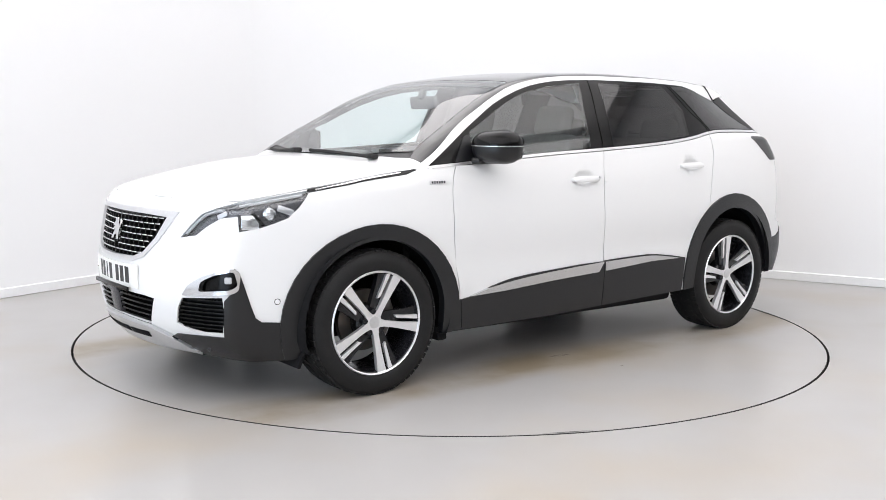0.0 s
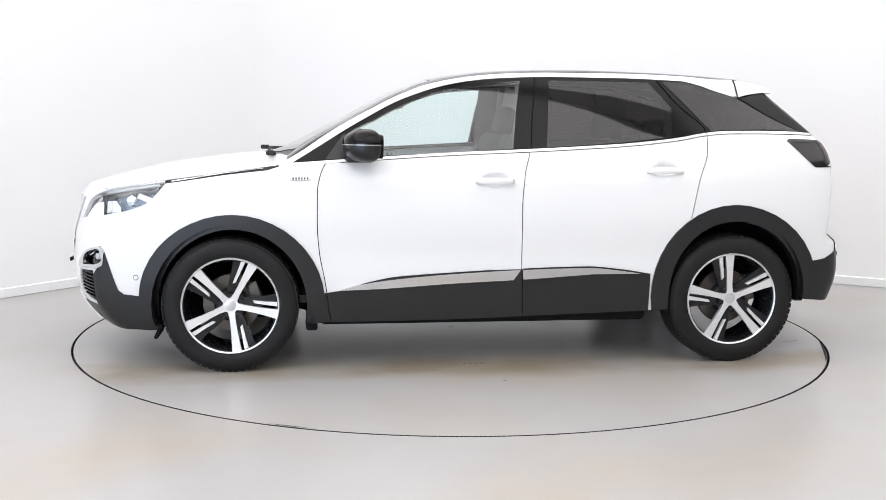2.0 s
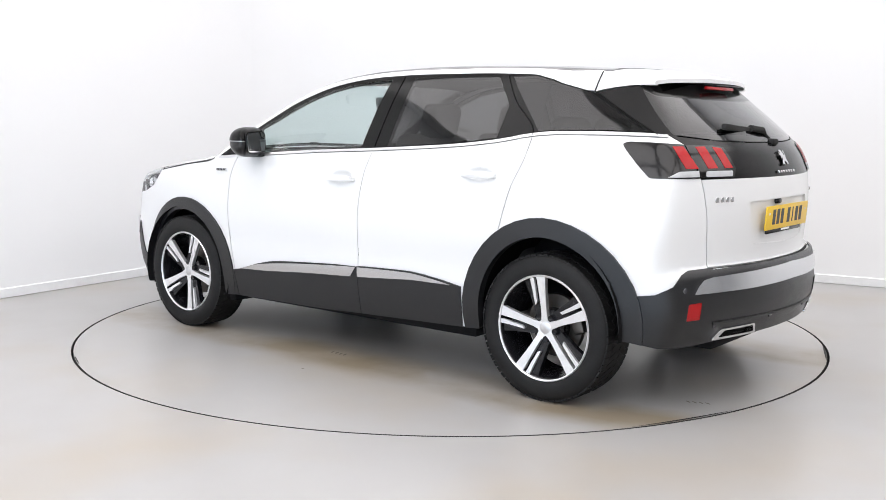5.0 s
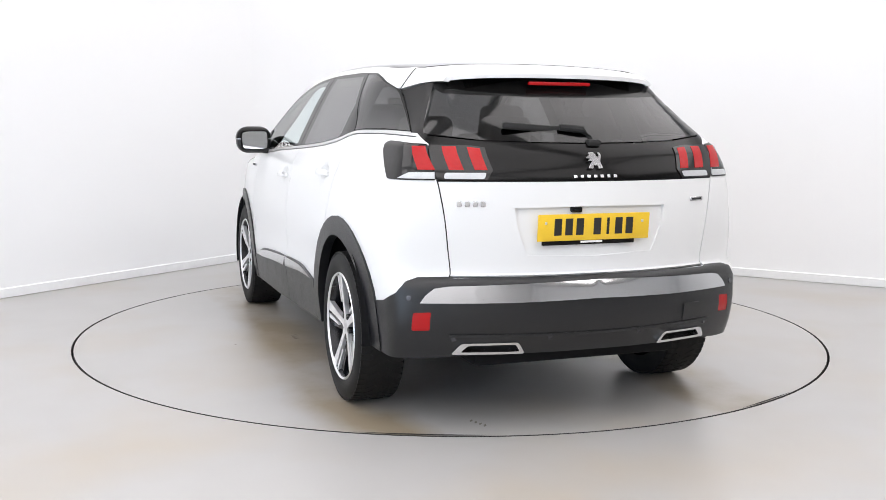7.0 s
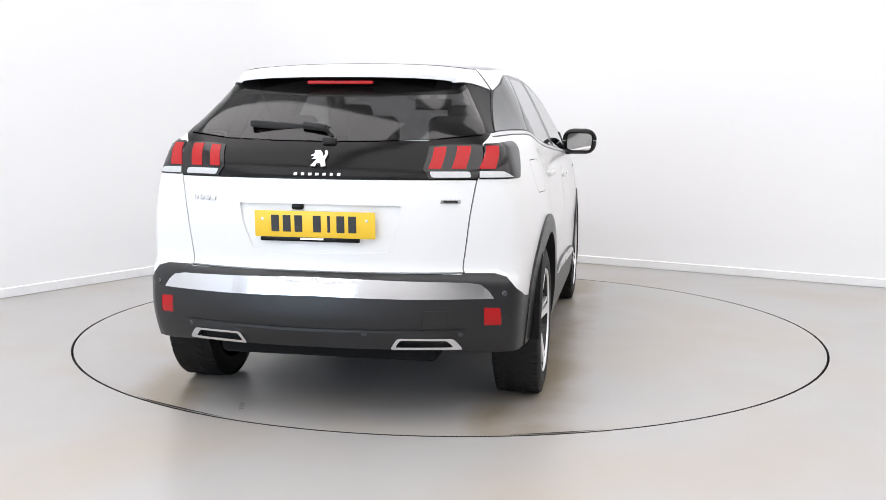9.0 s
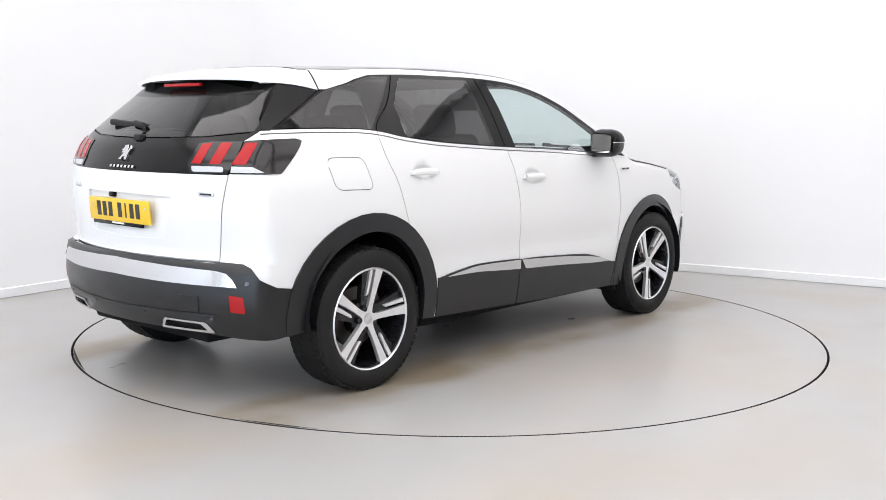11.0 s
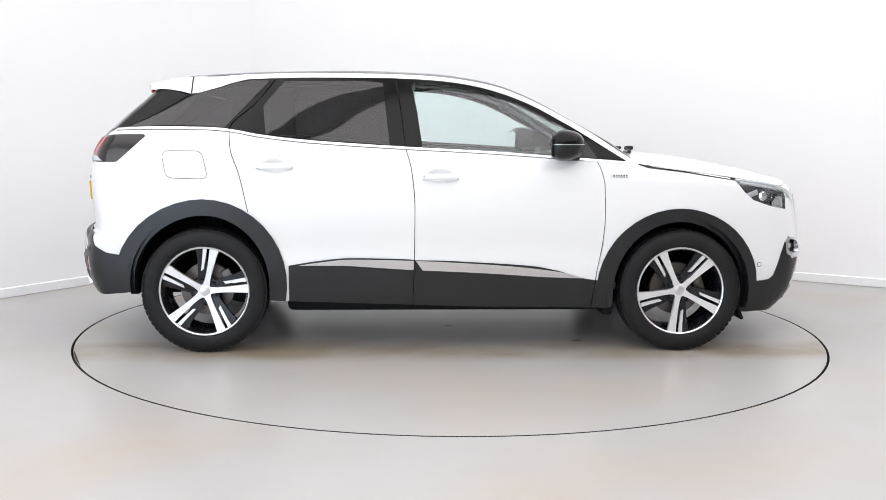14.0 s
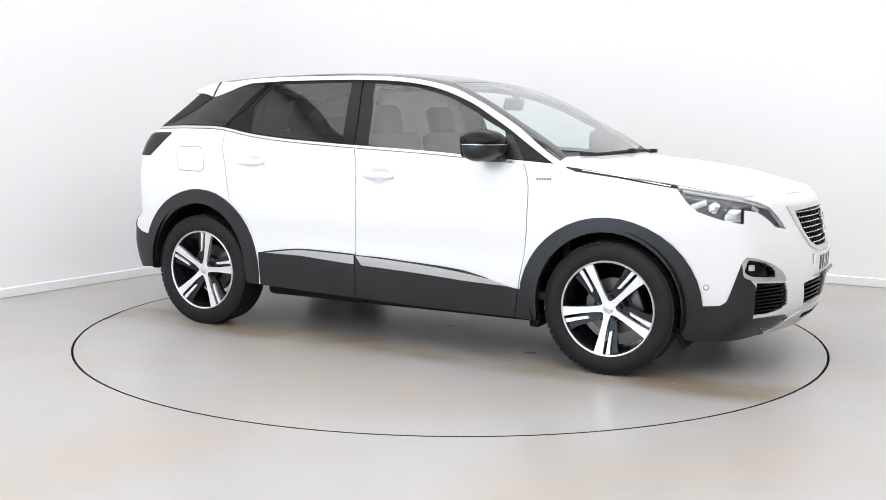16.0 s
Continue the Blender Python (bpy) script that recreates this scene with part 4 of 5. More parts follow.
def wheel_mesh_set():
    """Meshes shared by the four wheels; the outer face looks along +y."""
    out = {}
    v, f = lathe(TYRE, 96, False)
    out["tyre"] = (bm_of(v, f), RUBBER)
    tread = bmesh.new()
    for i in range(64):
        for side in (-1, 1):
            a = radians(360 / 64 * (i + 0.25 * side))
            box(tread, (0.3412 * math.cos(a), side * 0.082, 0.3412 * math.sin(a)), (0.0085, 0.036, 0.0275), (0, -math.degrees(a), 0), 0.0)
    for i in range(52):
        for side in (-1, 1):
            a = radians(360 / 52 * (i + 0.2 * side))
            m = Matrix.Rotation(-a, 4, "Y") @ Matrix.Translation((0.3455, side * 0.033, 0)) @ Matrix.Rotation(radians(32 * side), 4, "X") @ Matrix.Diagonal((0.008, 0.05, 0.024, 1))
            bmesh.ops.create_cube(tread, size=1, matrix=m)
    out["tread"] = (tread, RUBBER)
    barrel = [(0.222, 0.104), (0.214, 0.097), (0.206, 0.06), (0.198, -0.02), (0.2, -0.1), (0.205, -0.1)]
    v, f = lathe(barrel, 72, False)
    out["barrel"] = (bm_of(v, f), RIMDARK)
    v, f = lathe([(0.217, 0.097), (0.2185, 0.1055), (0.2235, 0.109), (0.2275, 0.103)], 96, False)
    out["rim_lip"] = (bm_of(v, f), MACHINED)
    v, f = lathe([(0.0, 0.084), (0.022, 0.0835), (0.029, 0.081), (0.031, 0.074)], 32, False)
    out["centre_cap"] = (bm_of(v, f), SATIN)
    v, f = lathe([(0.0, 0.062), (0.07, 0.062), (0.078, 0.052), (0.078, 0.0), (0.0, 0.0)], 40, False)
    out["hub"] = (bm_of(v, f), RIMDARK)
    v, f = lathe([(0.06, -0.005), (0.148, -0.005), (0.15, -0.01), (0.15, -0.03), (0.06, -0.03)], 56, False)
    out["brake_disc"] = (bm_of(v, f), DISC)
    out["caliper"] = (boxed((0.13 * math.cos(radians(160)), -0.01, 0.13 * math.sin(radians(160))), (0.06, 0.06, 0.14), (0, -160, 0), 0.012), DISC)
    # bright spoke: narrow at the hub, wide at the rim, dished inwards at the middle
    def spoke(outline, y_in, y_out, thick):
        n = len(outline)
        v = []
        for k in (0, 1):
            for r, w in outline:
                y = y_in + (y_out - y_in) * ((r - 0.025) / 0.21) - k * thick
                v.append((r * math.cos(w), y, r * math.sin(w)))
        fs = [tuple(range(n)), tuple(range(2 * n - 1, n - 1, -1))] + [(i, (i + 1) % n, n + (i + 1) % n, n + i) for i in range(n)]
        return bm_of(v, fs)
    d = math.radians
    def bar(near, far):
        """Outline by stations along the spoke and the two sides' offsets."""
        return [(math.hypot(u, w), math.atan2(w, u)) for u, w in near + far[::-1]]
    out["spoke"] = (spoke(bar([(0.012, -0.022), (0.03, -0.0235), (0.044, -0.018), (0.06, -0.0148), (0.1, -0.0148), (0.15, -0.017), (0.2, -0.0208), (0.242, -0.025)],
                              [(0.012, 0.022), (0.03, 0.0235), (0.044, 0.018), (0.06, 0.0148), (0.1, 0.0148), (0.15, 0.017), (0.2, 0.0208), (0.242, 0.025)]), 0.08, 0.1, 0.022), MACHINED)
    out["prong"] = (spoke(bar([(0.118, -0.0335), (0.18, -0.0365), (0.243, -0.0405)], [(0.106, -0.0455), (0.18, -0.0535), (0.238, -0.0625)]), 0.078, 0.0985, 0.014), MACHINED)
    out["dark_spoke"] = (spoke([(0.04, d(-15)), (0.09, d(-10)), (0.213, d(-10)), (0.213, d(-25)), (0.17, d(-26)), (0.12, d(-31)), (0.06, d(-48)), (0.04, d(-60))], 0.062, 0.088, 0.03), RIMDARK)
    v, f = lathe([(0.0, 0.081), (0.009, 0.0815), (0.0135, 0.0825), (0.0155, 0.079), (0.0155, 0.05)], 20, False)
    out["wheel_nut"] = (bm_of([(x + 0.053, y, z) for x, y, z in v], f), RIMDARK)
    made = {}
    for name, (bm, mat) in out.items():
        if name not in ("spoke", "prong", "tyre", "tread", "centre_cap", "wheel_nut", "brake_disc", "caliper"):
            bmesh.ops.scale(bm, vec=(1.1, 1, 1.1), verts=bm.verts)
        me = bpy.data.meshes.new(name)
        bmesh.ops.recalc_face_normals(bm, faces=bm.faces)
        bm.to_mesh(me)
        bm.free()
        me.materials.append(mat)
        me.shade_smooth()
        me.set_sharp_from_angle(angle=radians(35))
        made[name] = me
    return made

WHEEL = wheel_mesh_set()

def make_wheel(x, sd, first):
    """first: angle of one bright spoke, seen from outside, anticlockwise from the rearward direction on the left side."""
    w = new("wheel", WHEEL["barrel"])
    w.parent = car
    w["label"] = "black alloy wheel with machined spokes"
    w.matrix_basis = at_car(x, sd * 0.787, 0.347, 0, 0, 0 if sd > 0 else 180)
    for n in ("tyre", "tread", "rim_lip", "centre_cap", "hub", "brake_disc", "caliper"):
        o = new(n, WHEEL[n])
        o.parent = w
        if n == "tread":
            o["kind"] = "stuff"
    for i in range(5):
        a = first + 72 * i
        for n in ("spoke", "prong", "dark_spoke", "wheel_nut"):
            o = new(n, WHEEL[n])
            o.parent = w
            o.matrix_basis = pose(0, 0, 0, 0, -a - (36 if n == "wheel_nut" else 0), 0)
    return w

# ---- moved last: keys ----
def motions():
    rows = [(i / 4, 218.005 - 15.3286 * i / 4) for i in range(65)]
    walk(car, [(t, pose(0, 0, 0, 0, 0, a)) for t, a in rows])
    walk(turntable, [(t, pose(*RING, 0, 0, 0, a)) for t, a in rows])

for wx, sd, first in ((1.3375, 1, 119), (-1.3375, 1, 86), (1.3375, -1, 64), (-1.3375, -1, 32)):
    make_wheel(wx, sd, first)

# ---- the car: placing small parts on the skin ----
def on_skin(s, z, lift=0.0, side=1, roll=0.0):
    """Pose on the skin: x along it, y outwards, z up."""
    p = round_skin(np.array([s]), np.array([z]))[0]
    g = np.array([(shape(*(p + d)[:, None]) - shape(*(p - d)[:, None]))[0] for d in np.eye(3) * 0.003])
    n = Vector(g).normalized()
    p = Vector(p) + n * lift
    if side < 0:
        p.y, n.y = -p.y, -n.y
    up = (Vector((0, 0, 1)) - n * n.z).normalized()
    m = Matrix((n.cross(up), n, up)).transposed().to_4x4()
    m.translation = p + Vector(OFF)
    return m @ pose(0, 0, 0, 0, roll, 0)

def blade(name, s0, s1, z0, z1, out, depth, thick, mat, parent, side=1, both=False, n=14, label=""):
    """A thin slat that follows the skin."""
    s, z = np.linspace(s0, s1, n), np.linspace(z0, z1, n)
    p = round_skin(s, z)
    g = np.stack([shape(*(p + d).T) - shape(*(p - d).T) for d in np.eye(3) * 0.003], 1)
    g[:, 2] = 0
    g /= np.linalg.norm(g, axis=1)[:, None]
    rows = [p + g * out + (0, 0, thick / 2), p + g * (out - depth) + (0, 0, thick / 2), p + g * (out - depth) - (0, 0, thick / 2), p + g * out - (0, 0, thick / 2)]
    if side < 0:
        rows = [r * (1, -1, 1) for r in rows]
    if both:
        rows = [np.concatenate([r, r[::-1][1:] * (1, -1, 1)]) for r in rows]
        n = 2 * n - 1
    v = [tuple(r[i] + OFF) for i in range(n) for r in rows]
    f = [(4 * i + j, 4 * i + (j + 1) % 4, 4 * i + 4 + (j + 1) % 4, 4 * i + 4 + j) for i in range(n - 1) for j in range(4)] + [(0, 1, 2, 3), (4 * n - 1, 4 * n - 2, 4 * n - 3, 4 * n - 4)]
    return part(name, bm_of(v, f), mat, parent, label)

def shared(name, bm, mat, smooth=True):
    me = bpy.data.meshes.new(name)
    bm.to_mesh(me)
    bm.free()
    me.materials.append(mat)
    if smooth:
        me.shade_smooth()
        me.set_sharp_from_angle(angle=radians(38))
    return me

# ---- the car: grilles ----
def poly_has(poly, s, z):
    return bool(inside(np.array([s]), np.array([z]), poly)[0])

tab_mesh = shared("chrome_tab", boxed((0, 0, 0), (0.034, 0.012, 0.006), bevel=0.0015, segments=1), CHROME)
rib_mesh = shared("rib", boxed((0, 0, 0), (0.007, 0.02, 0.027), bevel=0.001, segments=1), GLOSS)
for sd in (1, -1):
    for r in range(7):
        z = 0.845 - 0.0275 * r
        for c in range(11):
            s = SF - 0.026 - 0.046 * c - (0.023 if r % 2 else 0)
            if poly_has(GRILLE, s - 0.012, z) and poly_has(GRILLE, s + 0.012, z) and z > 0.662:
                o = new("chrome_tab", tab_mesh)
                o.parent, o.matrix_basis = grille, on_skin(s, z, -0.008, sd)
            if poly_has(GRILLE, s + 0.023, z - 0.013):
                o = new("rib", rib_mesh)
                o.parent, o.matrix_basis = grille, on_skin(s + 0.023, z - 0.013, -0.016, sd)
for r in range(7):
    z = 0.845 - 0.0275 * r
    edge = [s for s in np.linspace(SF, 2.2, 120) if poly_has(GRILLE, min(s, SF - 0.001), z)]
    if edge:
        blade("bar", min(edge), SF, z, z, -0.013, 0.02, 0.005, GLOSS, grille, both=True)

def emblem(parent, m, k):
    """Maker's mark as a plain silver shape."""
    outline = [(-0.47, 0.12), (-0.2, 0.3), (-0.27, 0.45), (0.05, 0.5), (0.2, 0.3), (0.29, 0.05), (0.37, 0.3), (0.28, 0.43), (0.44, 0.47), (0.5, 0.25),
               (0.36, -0.1), (0.47, -0.47), (0.2, -0.5), (0.16, -0.26), (-0.08, -0.3), (-0.12, -0.5), (-0.4, -0.47), (-0.2, -0.18), (-0.05, -0.03), (-0.4, -0.06), (-0.17, 0.1)]
    bm = prism([(-a * k, b * k) for a, b in outline], -0.004, 0.006, lambda u, v, w: (u, w, v))
    bmesh.ops.bevel(bm, geom=list(bm.edges), offset=0.0008, segments=1, affect="EDGES")
    part("emblem", bm, CHROME, parent, "plain silver emblem", at=m)

emblem(grille, on_skin(SF, 0.772, 0.004), 0.105)
emblem(tailgate, on_skin(SR, 1.133, 0.006), 0.078)
for i in range(7):
    w = 0.016 if i not in (1, 5) else 0.014
    part("letter_bar", boxed((0, 0, 0), (w, 0.005, 0.013), bevel=0.001, segments=1), CHROME, tailgate, at=on_skin(SR, 1.0715, 0.004) @ pose((i - 3) * 0.031, 0.0, 0))
for i in range(4):
    part("letter_bar", boxed((0, 0, 0), (0.021, 0.005, 0.022), bevel=0.002, segments=1), CHROME, tailgate, at=on_skin(-2.078 - 0.03 * i, 0.961, 0.003))
part("badge", boxed((0, 0, 0), (0.085, 0.005, 0.018), bevel=0.002, segments=1), CHROME, tailgate, "small silver badge", at=on_skin(-2.1, 0.963, 0.003, -1))
part("letter_bar", boxed((0, 0, 0), (0.06, 0.003, 0.009)), INK, tailgate, at=on_skin(-2.1, 0.963, 0.006, -1))
for sd in (1, -1):
    b = part("badge", boxed((0, 0, 0), (0.1, 0.004, 0.018), bevel=0.0015, segments=1), SATIN, car, "small silver wing badge", at=on_skin(0.975, 0.998, 0.003, sd))
    for k in range(6):
        part("letter_bar", boxed((-0.036 + 0.0145 * k, 0.0028, 0), (0.008, 0.003, 0.011)), HOUSING, b, smooth=False)

for i in range(5):
    z = 0.468 - 0.024 * i
    blade("slat", 2.388 + 0.01 * i, SF, z - 0.004, z + 0.006, -0.008, 0.04, 0.008, GLOSS, low_grille, both=True)
part("sensor_cover", boxed((0, 0, 0), (0.1, 0.03, 0.13), bevel=0.008), HOUSING, low_grille, "grey sensor cover", at=on_skin(SF, 0.435, -0.015))
for sd in (1, -1):
    for i in range(8):
        z = 0.497 - 0.0185 * i
        span = [s for s in np.linspace(2.0, 2.26, 90) if poly_has(FOGGRILLE, s, z)]
        if span:
            blade("slat", min(span), max(span), z, z, -0.006, 0.03, 0.006, GLOSS, front_bumper, sd, n=8)
    part("fog_lamp", boxed((0, 0, 0), (0.034, 0.012, 0.03), bevel=0.006), FROST, front_bumper, "small pale fog lamp", at=on_skin(1.995, 0.59, -0.016, sd))
for s_, z_, sd in ((SF, 0.3, 1), (SF - 0.2, 0.298, 1), (SF - 0.2, 0.298, -1)):
    part("skid_slot", boxed((0, 0, 0), (0.165, 0.008, 0.036), bevel=0.006), UNDER, skid, at=on_skin(s_, z_, 0.0105, sd))

# ---- the car: headlamp insides ----
for lamp in [o for o in car.children if o.name.startswith("headlamp")]:
    sd = 1 if np.mean([v.co.y for v in lamp.data.vertices]) > OFF[1] else -1
    path = [(2.2, 0.787), (2.15, 0.838), (2.1, 0.878), (2.03, 0.9), (1.95, 0.922), (1.82, 0.944), (1.68, 0.965)]
    pts = [on_skin(s, z, -0.012, sd).translation for s, z in path]
    part("running_light", tube(pts, 0.0075), FROST, lamp, "pale light strip")
    part("reflector_plate", boxed((0, 0, 0), (0.078, 0.006, 0.064), bevel=0.003), MIRROR, lamp, at=on_skin(1.903, 0.846, -0.017, sd))
    part("divider", boxed((0, 0, 0), (0.012, 0.024, 0.078), bevel=0.002), GLOSS, lamp, at=on_skin(1.952, 0.842, -0.014, sd))
    part("lamp_web", boxed((0, 0, 0), (0.014, 0.016, 0.085), bevel=0.003), GLOSS, lamp, at=on_skin(1.872, 0.862, -0.015, sd) @ pose(0, 0, 0, 0, 38 * sd, 0))
    ball = bmesh.new()
    bmesh.ops.create_uvsphere(ball, u_segments=10, v_segments=7, radius=0.031, matrix=Matrix.Diagonal((1, 0.6, 1, 1)))
    part("projector", ball, MIRROR, lamp, "clear faceted projector", smooth=False, at=on_skin(1.822, 0.882, -0.024, sd))
    part("reflector_plate", boxed((0, 0, 0), (0.075, 0.006, 0.03), bevel=0.003), SATIN, lamp, at=on_skin(1.755, 0.895, -0.018, sd) @ pose(0, 0, 0, 0, -20 * sd, 0))
    part("reflector_plate", boxed((0, 0, 0), (0.05, 0.006, 0.022), bevel=0.003), SATIN, lamp, at=on_skin(2.03, 0.878, -0.02, sd) @ pose(0, 0, 0, 0, 25 * sd, 0))

# ---- the car: handles, mirrors ----
def handle(d, s, z, sd):
    n = 16
    v, f = [], []
    for i in range(n):
        t = i / (n - 1)
        x = (t - 0.5) * 0.205
        h = 0.0165 * (1 - abs(2 * t - 1) ** 5) ** 0.5 + 0.001
        out = 0.026 - 0.014 * abs(2 * t - 1) ** 3
        for k in range(8):
            a = 2 * math.pi * k / 8 + math.pi / 8
            v.append((x, out + 0.008 * math.cos(a) * (h / 0.0165), h * math.sin(a)))
    for i in range(n - 1):
        f += [(i * 8 + k, i * 8 + (k + 1) % 8, i * 8 + 8 + (k + 1) % 8, i * 8 + 8 + k) for k in range(8)]
    f += [tuple(range(7, -1, -1)), tuple(range((n - 1) * 8, n * 8))]
    h = part("handle", bm_of(v, f), WHITE, d, "white pull handle", at=on_skin(s, z, 0.0, sd))
    for e in (-0.09, 0.09):
        part("handle_foot", boxed((e, 0.006, 0), (0.022, 0.028, 0.02), bevel=0.005), WHITE, h)

for sd in (1, -1):
    handle(doors["front", sd], -0.03, 0.982, sd)
    handle(doors["rear", sd], -0.945, 1.036, sd)
    part("lock_cap", boxed((0, 0.03, 0), (0.012, 0.01, 0.014), bevel=0.003), SATIN, doors["front", sd], at=on_skin(-0.122, 0.99, 0.0, sd))

def mirror(sd):
    """Door mirror: gloss cap over a matt shell, glass facing back."""
    def shell(z0, z1, grow=1.0):
        v, f = [], []
        nu, nv = 28, 12
        for j in range(nv + 1):
            zz = z0 + (z1 - z0) * j / nv
            q = math.sqrt(max(0.0, 1 - abs(zz) ** 2.6))
            for i in range(nu):
                a = 2 * math.pi * i / nu
                ca, sa = math.cos(a), math.sin(a)
                cx = math.copysign(abs(ca) ** (0.75 if ca > 0 else 0.4), ca)
                sy = math.copysign(abs(sa) ** 0.75, sa)
                x = cx * (0.115 if cx > 0 else 0.055) * q * grow
                y = sy * 0.112 * (0.55 + 0.45 * q) * q ** 0.3 * grow
                x -= 0.025 * (1 + y / 0.11)
                v.append((x, y * sd, zz * 0.085))
        for j in range(nv):
            f += [(j * nu + i, j * nu + (i + 1) % nu, (j + 1) * nu + (i + 1) % nu, (j + 1) * nu + i) for i in range(nu)]
        f += [tuple(range(nu - 1, -1, -1)), tuple(range(nv * nu, nv * nu + nu))]
        return bm_of(v, f)
    base = part("door_mirror", shell(-0.985, 0.06), CLAD, doors["front", sd], "black door mirror with gloss cap", at=at_car(0.665, sd * 0.945, 1.168))
    part("cap", shell(0.08, 0.985, 1.02), GLOSS, base, "gloss black cap")
    part("accent", shell(0.05, 0.09, 1.03), SATIN, base, "thin silver line")
    def plate(grow, x0, x1):
        outline = rounded([(-0.082 * grow, -0.056 * grow), (0.078 * grow, -0.058 * grow), (0.086 * grow, 0.05 * grow), (-0.076 * grow, 0.056 * grow)], 0.03, 5)
        return prism(outline, x0, x1, lambda u, v, w: (w - 0.227 * u - 0.08, u * sd, v))
    part("glass_surround", plate(1.1, -0.003, 0.03), GLOSS, base)
    part("mirror_glass", plate(1.0, -0.006, -0.002), MIRROR, base, "silvered glass")
    part("stalk", boxed((0.02, -sd * 0.105, -0.07), (0.13, 0.12, 0.035), (0, 0, sd * 8), 0.014), CLAD, base)

for sd in (1, -1):
    mirror(sd)
    tri = prism([(0.85, 1.094), (0.72, 1.102), (0.72, 1.228), (0.76, 1.22)], -0.004, 0.006, lambda u, v, w: (u + OFF[0], sd * (float(WIDTH(v)) + w) + OFF[1], v))
    part("mirror_base", tri, CLAD, doors["front", sd])

# ---- the car: underside, wheel housings ----
body_lo = bmesh.new()
box(body_lo, (0.0 + OFF[0], OFF[1], 0.27), (1.78, 1.6, 0.1), bevel=0.03)
part("floor_pan", body_lo, UNDER, car, "dark underbody")
part("front_subframe", boxed((1.55 + OFF[0], OFF[1], 0.27), (1.0, 0.98, 0.13), bevel=0.03), UNDER, car)
part("rear_subframe", boxed((-1.5 + OFF[0], OFF[1], 0.34), (1.0, 0.98, 0.14), bevel=0.03), UNDER, car)
part("nose_tray", boxed((1.86 + OFF[0], OFF[1], 0.25), (0.4, 0.95, 0.04), (0, -4, 0), 0.015), UNDER, car)
part("silencer", boxed((-1.8 + OFF[0], OFF[1], 0.34), (0.28, 1.0, 0.12), bevel=0.045, segments=3), UNDER, car, "dark exhaust silencer")

def liner(cx, cz, r, sd, low):
    n = 24
    v, f = [], []
    for y in (0.9, 0.52):
        for i in range(n + 1):
            a = radians(-28 + 236 * i / n)
            v.append((cx + r * math.cos(a) + OFF[0], sd * y + OFF[1], max(low, cz + r * math.sin(a))))
    v.append((cx + OFF[0], sd * 0.52 + OFF[1], cz))
    k = n + 1
    f = [(i, i + 1, k + i + 1, k + i) for i in range(n)] + [(2 * k, k + i, k + i + 1) for i in range(n)]
    part("wheel_housing", bm_of(v, f), UNDER, car, "dark wheel arch liner")

for sd in (1, -1):
    liner(1.32, 0.352, 0.41, sd, 0.25)
    liner(-1.335, 0.39, 0.405, sd, 0.335)
    part("mud_flap", boxed((1.705 + OFF[0], sd * 0.72 + OFF[1], 0.215), (0.02, 0.22, 0.1), (0, -25, 0), 0.006), UNDER, car)
    part("mud_flap", boxed((0.925 + OFF[0], sd * 0.78 + OFF[1], 0.24), (0.06, 0.16, 0.07), bevel=0.012), UNDER, car)
    part("spring_leg", tube([(1.3375 + OFF[0], sd * 0.6 + OFF[1], 0.3), (1.28 + OFF[0], sd * 0.56 + OFF[1], 0.75)], 0.045), UNDER, car)
    part("spring_leg", tube([(-1.3375 + OFF[0], sd * 0.6 + OFF[1], 0.3), (-1.3 + OFF[0], sd * 0.56 + OFF[1], 0.75)], 0.04), UNDER, car)
part("axle_beam", tube([(-1.3375 + OFF[0], 0.7 + OFF[1], 0.33), (-1.3375 + OFF[0], -0.7 + OFF[1], 0.33)], 0.045), UNDER, car)

# ---- the car: cabin ----
def offset_grid(name, fn, us, vs, lift, mat, parent, side=1):
    u, v = (a.ravel() for a in np.meshgrid(us, vs, indexing="ij"))
    p = fn(u, v)
    g = np.stack([shape(*(p + d).T) - shape(*(p - d).T) for d in np.eye(3) * 0.003], 1)
    p = p + g / np.linalg.norm(g, axis=1)[:, None] * lift
    p = p * (1, side, 1) + OFF
    n, m = len(us), len(vs)
    f = [(i * m + j, i * m + j + 1, (i + 1) * m + j + 1, (i + 1) * m + j) for i in range(n - 1) for j in range(m - 1)]
    return part(name, meshed(name, p, f, mat), mat, parent)

for sd in (1, -1):
    offset_grid("door_lining", round_skin, np.linspace(-0.95, 0.85, 20), np.linspace(0.3, 1.08, 10), -0.07, TRIM, car, sd)
    offset_grid("boot_lining", round_skin, np.linspace(-1.62, -0.95, 10), np.linspace(0.85, 1.2, 6), -0.07, TRIM, car, sd)
    offset_grid("pillar_lining", round_skin, np.linspace(-0.3, -0.17, 3), np.linspace(1.05, 1.53, 8), -0.03, TRIM, car, sd)
    offset_grid("pillar_lining", round_skin, np.linspace(-1.2, -0.98, 4), np.linspace(1.2, 1.5, 6), -0.03, TRIM, car, sd)
    offset_grid("headlining", top_skin, np.linspace(-1.42, 0.26, 20), np.linspace(0, 0.57, 8), -0.035, LINER, car, sd)
part("cabin_floor", boxed((-0.1 + OFF[0], OFF[1], 0.36), (2.3, 1.55, 0.04)), TRIM, car, smooth=False)
part("bulkhead", boxed((1.05 + OFF[0], OFF[1], 0.68), (0.04, 1.45, 0.7)), UNDER, car, smooth=False)
part("load_cover", boxed((-1.55 + OFF[0], OFF[1], 1.02), (0.72, 1.36, 0.02), bevel=0.004), TRIM, car, "dark luggage cover")
